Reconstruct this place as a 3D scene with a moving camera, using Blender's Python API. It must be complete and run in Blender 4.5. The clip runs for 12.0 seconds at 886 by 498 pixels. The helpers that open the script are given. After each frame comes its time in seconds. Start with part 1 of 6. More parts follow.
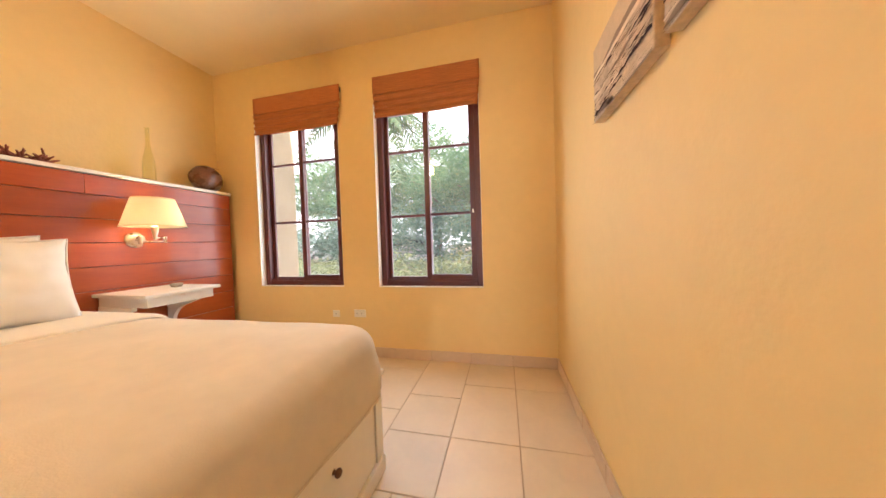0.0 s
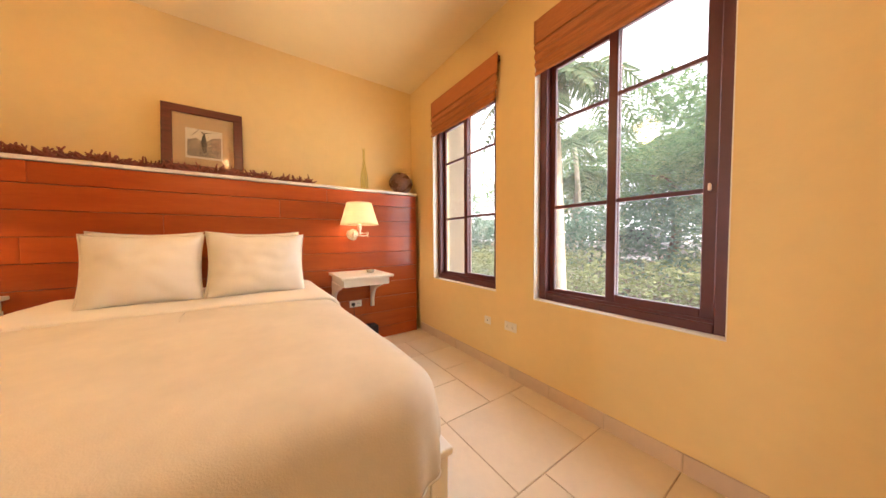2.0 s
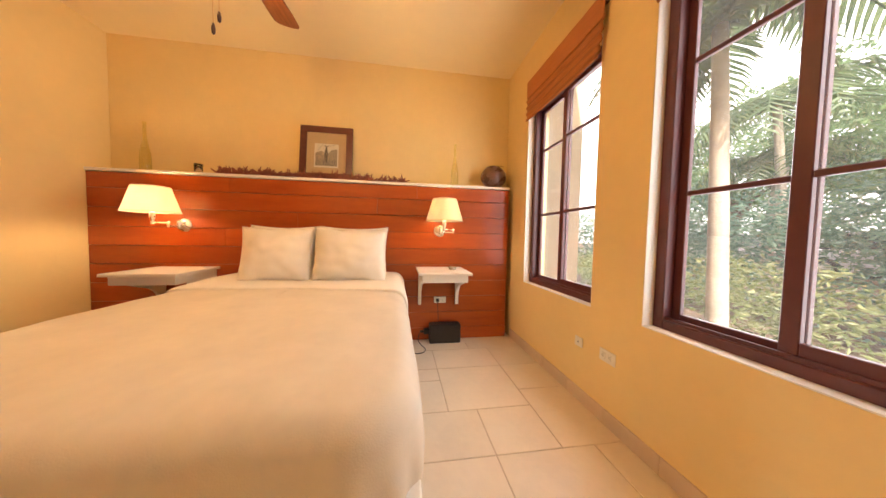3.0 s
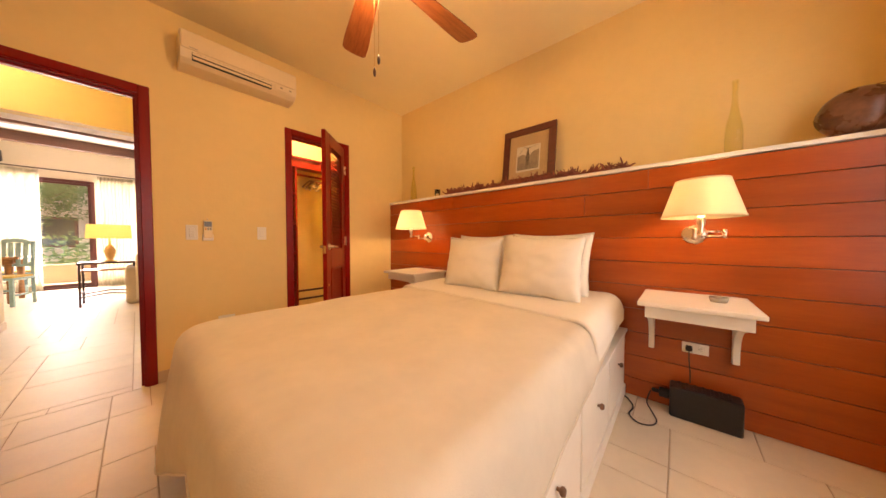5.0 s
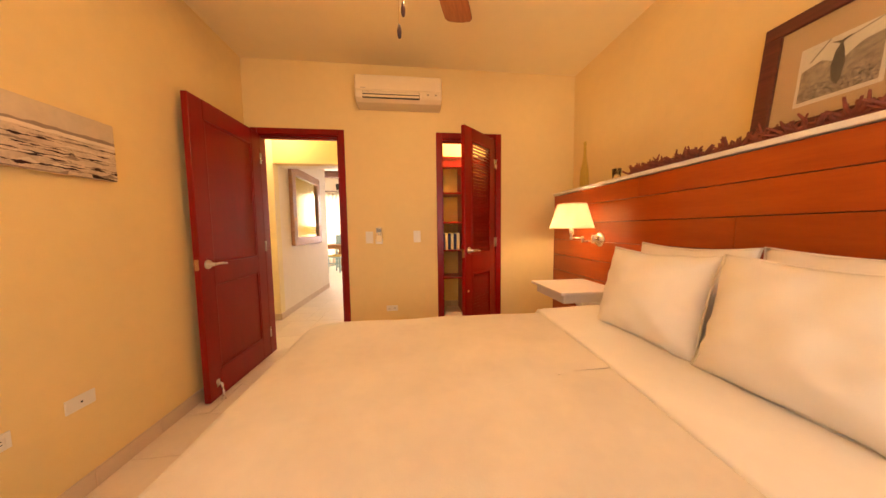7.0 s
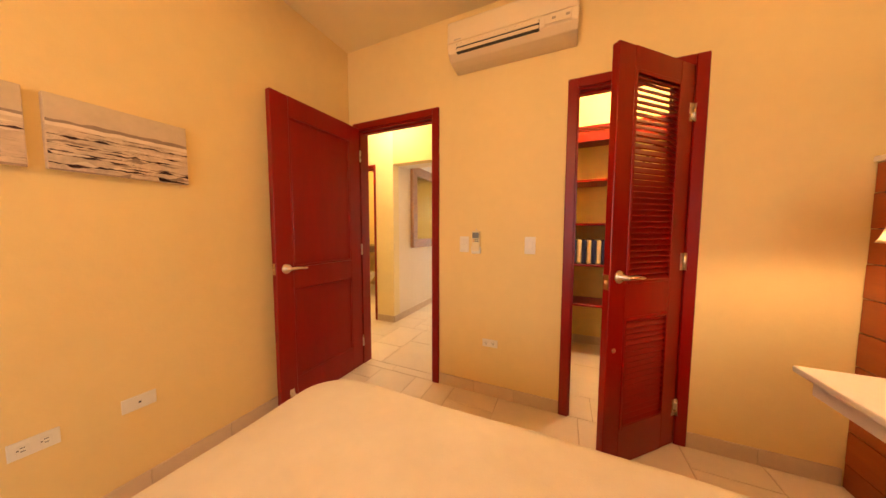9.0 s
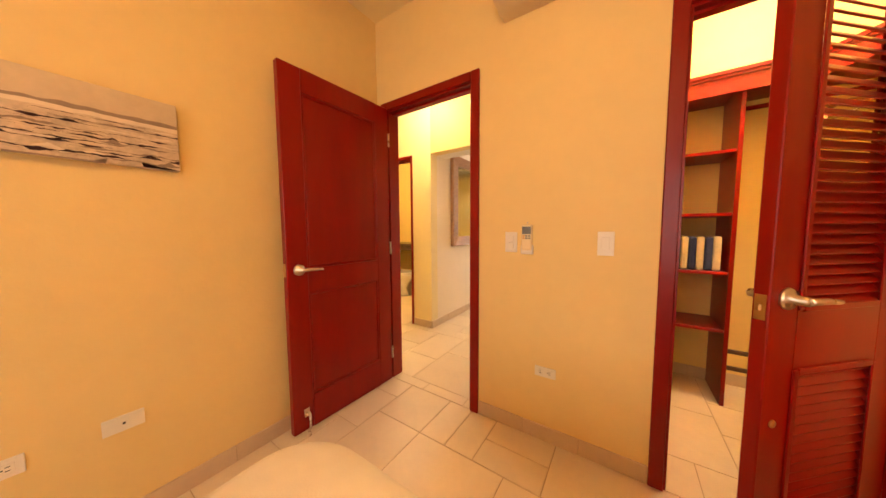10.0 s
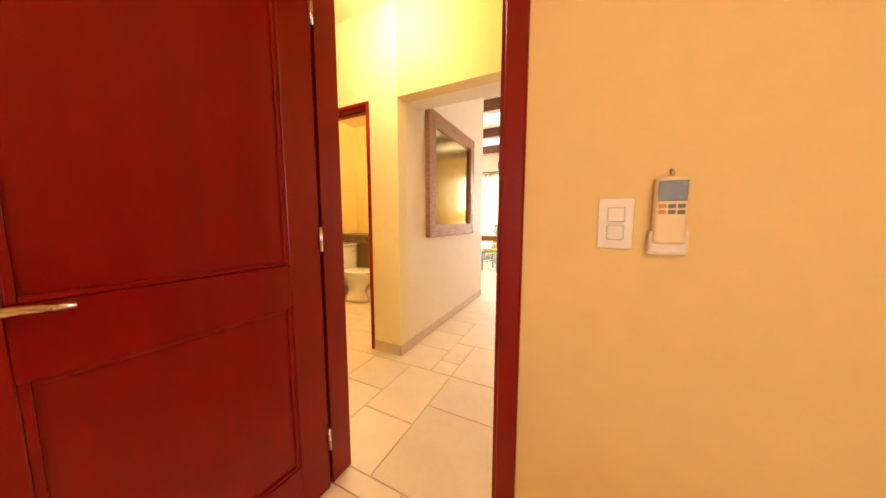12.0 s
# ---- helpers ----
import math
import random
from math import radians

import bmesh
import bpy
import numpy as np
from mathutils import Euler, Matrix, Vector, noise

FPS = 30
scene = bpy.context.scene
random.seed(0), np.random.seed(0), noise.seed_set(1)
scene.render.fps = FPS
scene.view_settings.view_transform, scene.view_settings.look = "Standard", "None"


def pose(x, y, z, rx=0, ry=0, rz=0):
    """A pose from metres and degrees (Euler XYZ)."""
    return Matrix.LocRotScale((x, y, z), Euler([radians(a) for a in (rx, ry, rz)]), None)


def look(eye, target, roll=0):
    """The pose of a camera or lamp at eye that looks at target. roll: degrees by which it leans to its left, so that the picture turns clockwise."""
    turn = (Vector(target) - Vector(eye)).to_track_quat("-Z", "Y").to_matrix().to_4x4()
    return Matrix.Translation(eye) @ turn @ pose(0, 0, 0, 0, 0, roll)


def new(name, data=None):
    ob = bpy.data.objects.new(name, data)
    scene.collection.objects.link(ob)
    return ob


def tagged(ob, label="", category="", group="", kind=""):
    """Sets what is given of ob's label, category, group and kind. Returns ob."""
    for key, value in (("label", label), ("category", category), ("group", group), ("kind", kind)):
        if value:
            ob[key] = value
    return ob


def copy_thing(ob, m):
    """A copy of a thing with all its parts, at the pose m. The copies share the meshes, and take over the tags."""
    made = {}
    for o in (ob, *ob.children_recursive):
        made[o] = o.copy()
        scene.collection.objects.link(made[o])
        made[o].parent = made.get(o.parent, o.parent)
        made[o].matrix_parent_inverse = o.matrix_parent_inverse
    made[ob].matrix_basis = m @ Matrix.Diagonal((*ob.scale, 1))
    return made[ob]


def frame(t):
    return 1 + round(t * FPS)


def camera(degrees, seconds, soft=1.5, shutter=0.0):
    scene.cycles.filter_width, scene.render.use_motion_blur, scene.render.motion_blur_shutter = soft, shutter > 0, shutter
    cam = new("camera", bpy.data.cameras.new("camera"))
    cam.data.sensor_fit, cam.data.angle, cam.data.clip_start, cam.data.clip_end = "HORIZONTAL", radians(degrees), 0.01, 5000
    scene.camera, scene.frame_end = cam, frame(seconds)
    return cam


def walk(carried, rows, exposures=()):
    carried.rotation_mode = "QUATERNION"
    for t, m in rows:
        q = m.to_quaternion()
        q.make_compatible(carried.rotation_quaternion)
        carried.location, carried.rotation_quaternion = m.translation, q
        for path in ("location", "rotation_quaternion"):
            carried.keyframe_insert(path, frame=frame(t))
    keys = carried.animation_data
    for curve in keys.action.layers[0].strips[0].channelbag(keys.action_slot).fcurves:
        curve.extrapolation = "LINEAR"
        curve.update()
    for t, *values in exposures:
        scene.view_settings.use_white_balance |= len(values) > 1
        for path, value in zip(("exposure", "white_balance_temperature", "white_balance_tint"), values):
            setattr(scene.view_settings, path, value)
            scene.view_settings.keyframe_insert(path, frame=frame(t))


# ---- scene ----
cam = camera(117.6, 12.0)
PATH = [
    (0, (-0.377, 1.476, 0.974), (-0.822, 3.425, 0.922), -1.8),
    (0.5, (-0.413, 1.635, 0.974), (-1.194, 3.476, 0.949), -2.3),
    (1, (-0.452, 1.768, 0.994), (-1.539, 3.446, 0.949), -2.2),
    (1.5, (-0.382, 1.926, 1.008), (-1.774, 3.36, 0.946), -1.5),
    (2, (-0.317, 2.103, 1.014), (-1.964, 3.234, 0.935), -0.4),
    (2.5, (-0.303, 2.311, 1.002), (-2.159, 3.052, 0.912), 0.3),
    (3, (-0.357, 2.478, 1.004), (-2.331, 2.787, 0.911), 1.1),
    (3.2, (-0.372, 2.552, 1.008), (-2.364, 2.668, 0.912), 1.0),
    (4.8, (-0.708, 2.763, 1.019), (-2.318, 1.579, 0.957), 0.2),
    (5, (-0.778, 2.773, 1.017), (-2.28, 1.455, 0.958), 0.0),
    (5.5, (-0.969, 2.801, 1.06), (-2.163, 1.199, 0.973), -0.1),
    (6, (-1.166, 2.801, 1.111), (-2.026, 0.999, 0.989), -0.3),
    (6.5, (-1.301, 2.744, 1.135), (-1.849, 0.826, 0.997), -0.7),
    (7, (-1.455, 2.632, 1.15), (-1.684, 0.65, 1.005), -0.7),
    (8.8, (-1.736, 1.888, 1.172), (-0.975, 0.043, 1.046), 0.2),
    (9, (-1.703, 1.827, 1.18), (-0.886, 0.006, 1.044), 0.1),
    (9.5, (-1.667, 1.613, 1.167), (-0.657, -0.108, 1.033), -0.1),
    (10, (-1.575, 1.46, 1.157), (-0.46, -0.193, 1.009), -0.3),
    (10.5, (-1.453, 1.298, 1.146), (-0.296, -0.325, 0.981), -0.4),
    (11, (-1.311, 1.118, 1.134), (-0.172, -0.517, 0.962), -0.4),
    (11.5, (-1.153, 0.928, 1.116), (-0.104, -0.763, 0.923), -0.2),
    (12, (-0.974, 0.71, 1.087), (-0.096, -1.075, 0.882), 0.1),
]
EXPOSURES = [(0.0, 1.28, 5950, 14), (1.5, 1.25, 6050, 16), (3.0, 1.22, 6600, 18), (5.0, 1.01, 7800, 26), (7.0, 1.13, 7650, 26), (9.5, 1.31, 7800, 25), (12.0, 1.45, 7350, 22)]
walk(cam, [(t, look(eye, target, roll)) for t, eye, target, roll in PATH], EXPOSURES)

# ---- light ----
world = bpy.data.worlds.new("world")
scene.world = world
world.use_nodes = True
sky = world.node_tree.nodes.new("ShaderNodeTexSky")
sky.sky_type, sky.sun_disc = "NISHITA", False
sky.dust_density, sky.air_density = 10.0, 1.0
sky.sun_elevation, sky.sun_rotation = radians(53), radians(103)
world.node_tree.links.new(sky.outputs[0], world.node_tree.nodes["Background"].inputs[0])
world.node_tree.nodes["Background"].inputs[1].default_value = 0.15

SUN_FROM = Vector((1.25, -0.30, 1.70))
sun = new("sun", bpy.data.lights.new("sun", "SUN"))
sun.data.energy, sun.data.angle, sun.data.color = 4.8, radians(0.5), (1.0, 0.95, 0.87)
sun.matrix_world = look(SUN_FROM, (0, 0, 0))

WARM = (1.0, 0.60, 0.24)


def lamp(name, at, watts, radius=0.05, color=WARM):
    ob = new(name, bpy.data.lights.new(name, "POINT"))
    ob.data.energy, ob.data.shadow_soft_size, ob.data.color = watts, radius, color
    ob.location = at
    return ob


def window_light(name, at, size_x, size_y, rx, watts, color):
    ob = new(name, bpy.data.lights.new(name, "AREA"))
    ob.data.shape, ob.data.size, ob.data.size_y = "RECTANGLE", size_x, size_y
    ob.data.energy, ob.data.color = watts, color
    ob.matrix_world = pose(*at, rx, 0, 0)
    return ob


lamp("fan_bulb", (-1.49, 1.77, 2.105), 11.0, 0.08, (1.0, 0.64, 0.29))
lamp("hall_bulb", (0.15, -0.60, 2.45), 9.5, 0.07, (1.0, 0.85, 0.62))
lamp("closet_bulb", (-2.25, -0.60, 2.52), 28, 0.06, (1.0, 0.85, 0.58))
lamp("bath_bulb", (1.30, -1.75, 2.45), 19, 0.07, (1.0, 0.80, 0.46))
lamp("table_lamp_bulb", (-0.48, -4.25, 1.20), 2, 0.05)
window_light("daylight_west_window", (-2.207, 3.80, 1.35), 0.86, 1.45, -90, 9.0, (0.95, 0.98, 1.0))
window_light("daylight_east_window", (-0.985, 3.80, 1.35), 0.86, 1.45, -90, 9.0, (0.95, 0.98, 1.0))
window_light("daylight_terrace", (0.58, -6.95, 1.25), 4.05, 2.2, 90, 245, (0.97, 0.99, 1.0))

# ---- materials ----
def mat(name, col, rough=0.5, metal=0.0, var=0.10, scale=3.0, fine=40.0, bump=0.05, bscale=90.0, spread=0.0, coat=0.0, spec=0.5, uneven=0.08):
    m = bpy.data.materials.new(name)
    m.use_nodes = True
    nt = m.node_tree
    b = nt.nodes["Principled BSDF"]
    tc = nt.nodes.new("ShaderNodeTexCoord")
    n1, n2, n3 = (nt.nodes.new("ShaderNodeTexNoise") for _ in range(3))
    for n, s, d in ((n1, scale, 4), (n2, fine, 3), (n3, bscale, 3)):
        n.inputs["Scale"].default_value, n.inputs["Detail"].default_value = s, d
        nt.links.new(tc.outputs["Object"], n.inputs["Vector"])
    add = nt.nodes.new("ShaderNodeMath")
    add.operation = "MULTIPLY_ADD"
    nt.links.new(n2.outputs[0], add.inputs[0])
    add.inputs[1].default_value = 0.4
    nt.links.new(n1.outputs[0], add.inputs[2])
    val = add.outputs[0]
    if spread:
        info = nt.nodes.new("ShaderNodeObjectInfo")
        a2 = nt.nodes.new("ShaderNodeMath")
        a2.operation = "MULTIPLY_ADD"
        nt.links.new(info.outputs["Random"], a2.inputs[0])
        a2.inputs[1].default_value = spread
        nt.links.new(val, a2.inputs[2])
        val = a2.outputs[0]
    ramp = nt.nodes.new("ShaderNodeMapRange")
    ramp.inputs[1].default_value, ramp.inputs[2].default_value = 0.45, 0.95 + spread
    nt.links.new(val, ramp.inputs[0])
    mix = nt.nodes.new("ShaderNodeMix")
    mix.data_type = "RGBA"
    mix.inputs[6].default_value = (*[c * (1 - var) for c in col], 1)
    mix.inputs[7].default_value = (*[min(1, c * (1 + var)) for c in col], 1)
    nt.links.new(ramp.outputs[0], mix.inputs[0])
    nt.links.new(mix.outputs[2], b.inputs["Base Color"])
    rr = nt.nodes.new("ShaderNodeMapRange")
    rr.inputs[3].default_value, rr.inputs[4].default_value = max(0.02, rough - uneven), min(1, rough + uneven)
    nt.links.new(n1.outputs[0], rr.inputs[0])
    nt.links.new(rr.outputs[0], b.inputs["Roughness"])
    b.inputs["Metallic"].default_value = metal
    b.inputs["Coat Weight"].default_value = coat
    b.inputs["Coat Roughness"].default_value = 0.15
    b.inputs["Specular IOR Level"].default_value = spec
    if bump:
        bp = nt.nodes.new("ShaderNodeBump")
        bp.inputs["Strength"].default_value, bp.inputs["Distance"].default_value = bump, 0.01
        nt.links.new(n3.outputs[0], bp.inputs["Height"])
        nt.links.new(bp.outputs[0], b.inputs["Normal"])
    return m


def wood(name, dark, light, rough=0.35, along=(1, 12, 12), grain=9.0, coat=0.2, bump=0.12, spread=0.35, uneven=0.08):
    m = mat(name, light, rough, 0, 0, grain, grain * 6, bump, grain * 5, 0, coat, uneven=uneven)
    nt = m.node_tree
    b = nt.nodes["Principled BSDF"]
    tc = [n for n in nt.nodes if n.type == "TEX_COORD"][0]
    mp = nt.nodes.new("ShaderNodeMapping")
    mp.inputs["Scale"].default_value = along
    info = nt.nodes.new("ShaderNodeObjectInfo")
    off = nt.nodes.new("ShaderNodeVectorMath")
    off.operation = "SCALE"
    off.inputs[0].default_value = (7.3, 3.1, 5.7)
    nt.links.new(info.outputs["Random"], off.inputs["Scale"])
    nt.links.new(tc.outputs["Object"], mp.inputs["Vector"])
    nt.links.new(off.outputs[0], mp.inputs["Location"])
    for n in nt.nodes:
        if n.type == "TEX_NOISE":
            nt.links.new(mp.outputs[0], n.inputs["Vector"])
    mix = [n for n in nt.nodes if n.type == "MIX"][0]
    mix.inputs[6].default_value, mix.inputs[7].default_value = (*dark, 1), (*light, 1)
    if spread:
        hsv = nt.nodes.new("ShaderNodeHueSaturation")
        mr = nt.nodes.new("ShaderNodeMapRange")
        mr.inputs[3].default_value, mr.inputs[4].default_value = 1 - spread, 1 + spread
        nt.links.new(info.outputs["Random"], mr.inputs[0])
        nt.links.new(mr.outputs[0], hsv.inputs["Value"])
        nt.links.new(mix.outputs[2], hsv.inputs["Color"])
        nt.links.new(hsv.outputs[0], b.inputs["Base Color"])
    return m


def pane_glass(name, tint=(1, 1, 1), gloss=1.0):
    m = bpy.data.materials.new(name)
    m.use_nodes = True
    nt = m.node_tree
    nt.nodes.remove(nt.nodes["Principled BSDF"])
    out = nt.nodes["Material Output"]
    t, g, f, mx, pw, ma = (nt.nodes.new("ShaderNode" + k) for k in ("BsdfTransparent", "BsdfGlossy", "LayerWeight", "MixShader", "Math", "Math"))
    t.inputs[0].default_value = (*tint, 1)
    g.inputs["Roughness"].default_value = 0.02
    pw.operation, ma.operation = "POWER", "MULTIPLY_ADD"
    pw.inputs[1].default_value = 5.0
    ma.inputs[1].default_value, ma.inputs[2].default_value = 0.90 * gloss, 0.04 * gloss
    nt.links.new(f.outputs["Facing"], pw.inputs[0])
    nt.links.new(pw.outputs[0], ma.inputs[0])
    nt.links.new(ma.outputs[0], mx.inputs[0])
    nt.links.new(t.outputs[0], mx.inputs[1])
    nt.links.new(g.outputs[0], mx.inputs[2])
    # pale translucent layer puts veiling haze into the glass material
    veil, veil_mix = nt.nodes.new("ShaderNodeBsdfTranslucent"), nt.nodes.new("ShaderNodeMixShader")
    veil.inputs[0].default_value = (0.9, 0.9, 0.88, 1)
    veil_mix.inputs[0].default_value = 0.013 * gloss
    nt.links.new(mx.outputs[0], veil_mix.inputs[1])
    nt.links.new(veil.outputs[0], veil_mix.inputs[2])
    nt.links.new(veil_mix.outputs[0], out.inputs[0])
    return m


def solid_glass(name, col, rough=0.03):
    m = bpy.data.materials.new(name)
    m.use_nodes = True
    b = m.node_tree.nodes["Principled BSDF"]
    b.inputs["Base Color"].default_value = (*col, 1)
    b.inputs["Transmission Weight"].default_value = 1.0
    b.inputs["Roughness"].default_value = rough
    return m


def glow(name, col, strength):
    m = bpy.data.materials.new(name)
    m.use_nodes = True
    b = m.node_tree.nodes["Principled BSDF"]
    b.inputs["Base Color"].default_value = (*col, 1)
    b.inputs["Emission Color"].default_value = (*col, 1)
    b.inputs["Emission Strength"].default_value = strength
    return m


def shade_cloth(name, col):
    """Lamp shade fabric that lets the bulb's light through."""
    m = bpy.data.materials.new(name)
    m.use_nodes = True
    nt = m.node_tree
    nt.nodes.remove(nt.nodes["Principled BSDF"])
    d, t, mx, w, tc, bp = (nt.nodes.new("ShaderNode" + k) for k in ("BsdfDiffuse", "BsdfTranslucent", "MixShader", "TexNoise", "TexCoord", "Bump"))
    d.inputs[0].default_value = t.inputs[0].default_value = (*col, 1)
    mx.inputs[0].default_value = 0.45
    w.inputs["Scale"].default_value = 220
    bp.inputs["Strength"].default_value = 0.15
    nt.links.new(tc.outputs["Object"], w.inputs["Vector"])
    nt.links.new(w.outputs[0], bp.inputs["Height"])
    nt.links.new(bp.outputs[0], d.inputs["Normal"])
    nt.links.new(d.outputs[0], mx.inputs[1])
    nt.links.new(t.outputs[0], mx.inputs[2])
    nt.links.new(mx.outputs[0], nt.nodes["Material Output"].inputs[0])
    return m


PAINT = mat("cream_wall_paint", (0.80, 0.60, 0.275), 0.62, var=0.04, scale=1.2, fine=14, bump=0.10, bscale=45, spec=0.3)
CEIL = mat("ceiling_paint", (0.84, 0.69, 0.39), 0.8, var=0.03, scale=1.0, fine=10, bump=0.10, bscale=40, spec=0.2)
HALLPAINT = mat("hall_wall_paint", (0.82, 0.70, 0.40), 0.6, var=0.04, scale=1.2, fine=14, bump=0.08, bscale=45, spec=0.3)
PALE = mat("pale_wall_paint", (0.83, 0.74, 0.61), 0.6, var=0.04, scale=1.2, fine=14, bump=0.08, bscale=45, spec=0.3)
YELLOW = mat("yellow_wall_paint", (0.80, 0.61, 0.25), 0.6, var=0.04, scale=1.2, fine=14, bump=0.08, bscale=45, spec=0.3)
WHITE = mat("white_enamel", (0.80, 0.76, 0.68), 0.38, var=0.04, scale=4, fine=30, bump=0.03)
PLASTIC = mat("white_plastic", (0.78, 0.74, 0.66), 0.35, var=0.03, scale=6, bump=0.0)
TILE = mat("travertine_tile", (0.73, 0.62, 0.47), 0.46, var=0.09, scale=5, fine=28, bump=0.10, bscale=22, spread=0.35)
GROUT = mat("sandy_grout", (0.52, 0.39, 0.26), 0.85, var=0.15, scale=8, bump=0.2)
BASE = mat("skirting_tile", (0.62, 0.47, 0.33), 0.35, var=0.10, scale=6, fine=30, bump=0.06, bscale=40, spread=0.3)
REDWOOD = wood("mahogany_stain", (0.205, 0.0024, 0.0016), (0.250, 0.0032, 0.0020), 0.32, (5, 5, 0.8), 3, 0.10, 0.0, 0.0, 0.02)
REDWOOD.node_tree.nodes["Principled BSDF"].inputs["Specular IOR Level"].default_value = 0.3
PLANK = wood("cedar_plank", (0.325, 0.052, 0.007), (0.415, 0.080, 0.011), 0.30, (6, 0.8, 6), 3, 0.30, 0.015, 0.13, 0.03)
DARKWOOD = wood("dark_frame_wood", (0.030, 0.010, 0.007), (0.075, 0.025, 0.016), 0.4, (1, 12, 12), 6, 0.2, 0.06, 0.0)
FRAMEDARK = mat("brown_window_frame", (0.100, 0.026, 0.026), 0.38, var=0.12, scale=5, bump=0.03)
BLADE = wood("fan_blade_wood", (0.20, 0.055, 0.018), (0.36, 0.12, 0.045), 0.32, (1.5, 12, 12), 5, 0.3, 0.05, 0.1)
LINEN = mat("white_bed_linen", (0.66, 0.59, 0.48), 0.85, var=0.06, scale=5, fine=25, bump=0.10, bscale=260, spec=0.2)
PILLOWCASE = mat("white_pillowcase", (0.78, 0.73, 0.64), 0.85, var=0.03, scale=3, fine=25, bump=0.08, bscale=260, spec=0.2)
NICKEL = mat("brushed_nickel", (0.72, 0.62, 0.50), 0.28, 1.0, var=0.06, scale=20, bump=0.02)
BRASS = mat("aged_brass", (0.66, 0.44, 0.20), 0.32, 1.0, var=0.10, scale=20, bump=0.02)
BLACK = mat("black_plastic", (0.012, 0.010, 0.011), 0.45, var=0.2, scale=20, bump=0.05)
CLOTHSHADE = shade_cloth("cream_shade_fabric", (0.72, 0.62, 0.42))
SHADETRIM = mat("shade_trim", (0.70, 0.52, 0.30), 0.8, var=0.05)
WINDOWGLASS = pane_glass("window_glass", (0.97, 0.985, 0.98))
WOVEN = wood("woven_bamboo", (0.33, 0.10, 0.026), (0.62, 0.23, 0.065), 0.6, (1.5, 20, 60), 6, 0.0, 0.35, 0.12)

# ---- shaping helpers ----
def rbox(x0, x1, y0, y1, z0, z1, r=0.0, seg=2):
    bm = bmesh.new()
    bmesh.ops.create_cube(bm, size=1.0)
    for v in bm.verts:
        v.co = ((x0 + x1) / 2 + v.co.x * (x1 - x0), (y0 + y1) / 2 + v.co.y * (y1 - y0), (z0 + z1) / 2 + v.co.z * (z1 - z0))
    if r:
        bmesh.ops.bevel(bm, geom=bm.edges[:], offset=r, segments=seg, affect="EDGES", profile=0.5)
    return bm


def join(*bms):
    out = bmesh.new()
    for b in bms:
        me = bpy.data.meshes.new("joined")
        b.to_mesh(me)
        b.free()
        out.from_mesh(me)
        bpy.data.meshes.remove(me)
    return out


def moved(bm, m):
    bm.transform(m)
    return bm


def lathe(profile, seg=24, axis="Z", caps=True):
    """A turned shape from (radius, height) pairs."""
    bm = bmesh.new()
    rings = []
    for r, h in profile:
        rings.append([bm.verts.new((r * math.cos(2 * math.pi * i / seg), r * math.sin(2 * math.pi * i / seg), h)) for i in range(seg)])
    for a, b in zip(rings, rings[1:]):
        for i in range(seg):
            bm.faces.new((a[i], a[(i + 1) % seg], b[(i + 1) % seg], b[i]))
    if caps:
        if profile[0][0] > 1e-5:
            bm.faces.new(list(reversed(rings[0])))
        if profile[-1][0] > 1e-5:
            bm.faces.new(rings[-1])
    bmesh.ops.remove_doubles(bm, verts=bm.verts[:], dist=1e-6)
    if axis == "X":
        bm.transform(Matrix.Rotation(radians(90), 4, "Y"))
    if axis == "Y":
        bm.transform(Matrix.Rotation(radians(-90), 4, "X"))
    for f in bm.faces:
        f.smooth = True
    return bm


def tube(points, r, seg=8, r_end=None):
    bm = bmesh.new()
    pts = [Vector(p) for p in points]
    rings = []
    for i, p in enumerate(pts):
        d = (pts[min(i + 1, len(pts) - 1)] - pts[max(i - 1, 0)]).normalized()
        u = d.orthogonal().normalized() if not rings else (u - d * u.dot(d)).normalized()
        w = d.cross(u)
        rr = r if r_end is None else r + (r_end - r) * i / (len(pts) - 1)
        rings.append([bm.verts.new(p + (u * math.cos(2 * math.pi * k / seg) + w * math.sin(2 * math.pi * k / seg)) * rr) for k in range(seg)])
    for a, b in zip(rings, rings[1:]):
        for k in range(seg):
            f = bm.faces.new((a[k], a[(k + 1) % seg], b[(k + 1) % seg], b[k]))
            f.smooth = True
    bm.faces.new(list(reversed(rings[0])))
    bm.faces.new(rings[-1])
    return bm


def extruded(outline, t0, t1, plane="XZ", r=0.0):
    """A flat outline given thickness between t0 and t1 along the third axis."""
    bm = bmesh.new()
    place = {"XZ": lambda a, b, t: (a, t, b), "YZ": lambda a, b, t: (t, a, b), "XY": lambda a, b, t: (a, b, t)}[plane]
    lo = [bm.verts.new(place(a, b, t0)) for a, b in outline]
    hi = [bm.verts.new(place(a, b, t1)) for a, b in outline]
    n = len(outline)
    bm.faces.new(lo)
    bm.faces.new(list(reversed(hi)))
    for i in range(n):
        bm.faces.new((lo[i], hi[i], hi[(i + 1) % n], lo[(i + 1) % n]))
    bmesh.ops.recalc_face_normals(bm, faces=bm.faces[:])
    if r:
        bmesh.ops.bevel(bm, geom=bm.edges[:], offset=r, segments=1, affect="EDGES", profile=0.5)
    return bm


def mesh_of(name, bm, material):
    me = bpy.data.meshes.new(name)
    bm.to_mesh(me)
    bm.free()
    me.materials.append(material)
    return me


def solid(name, bm, material, label="", category="", group="", kind="", at=None):
    ob = new(name, mesh_of(name, bm, material))
    if at is not None:
        ob.matrix_world = at
    return tagged(ob, label, category, group, kind)


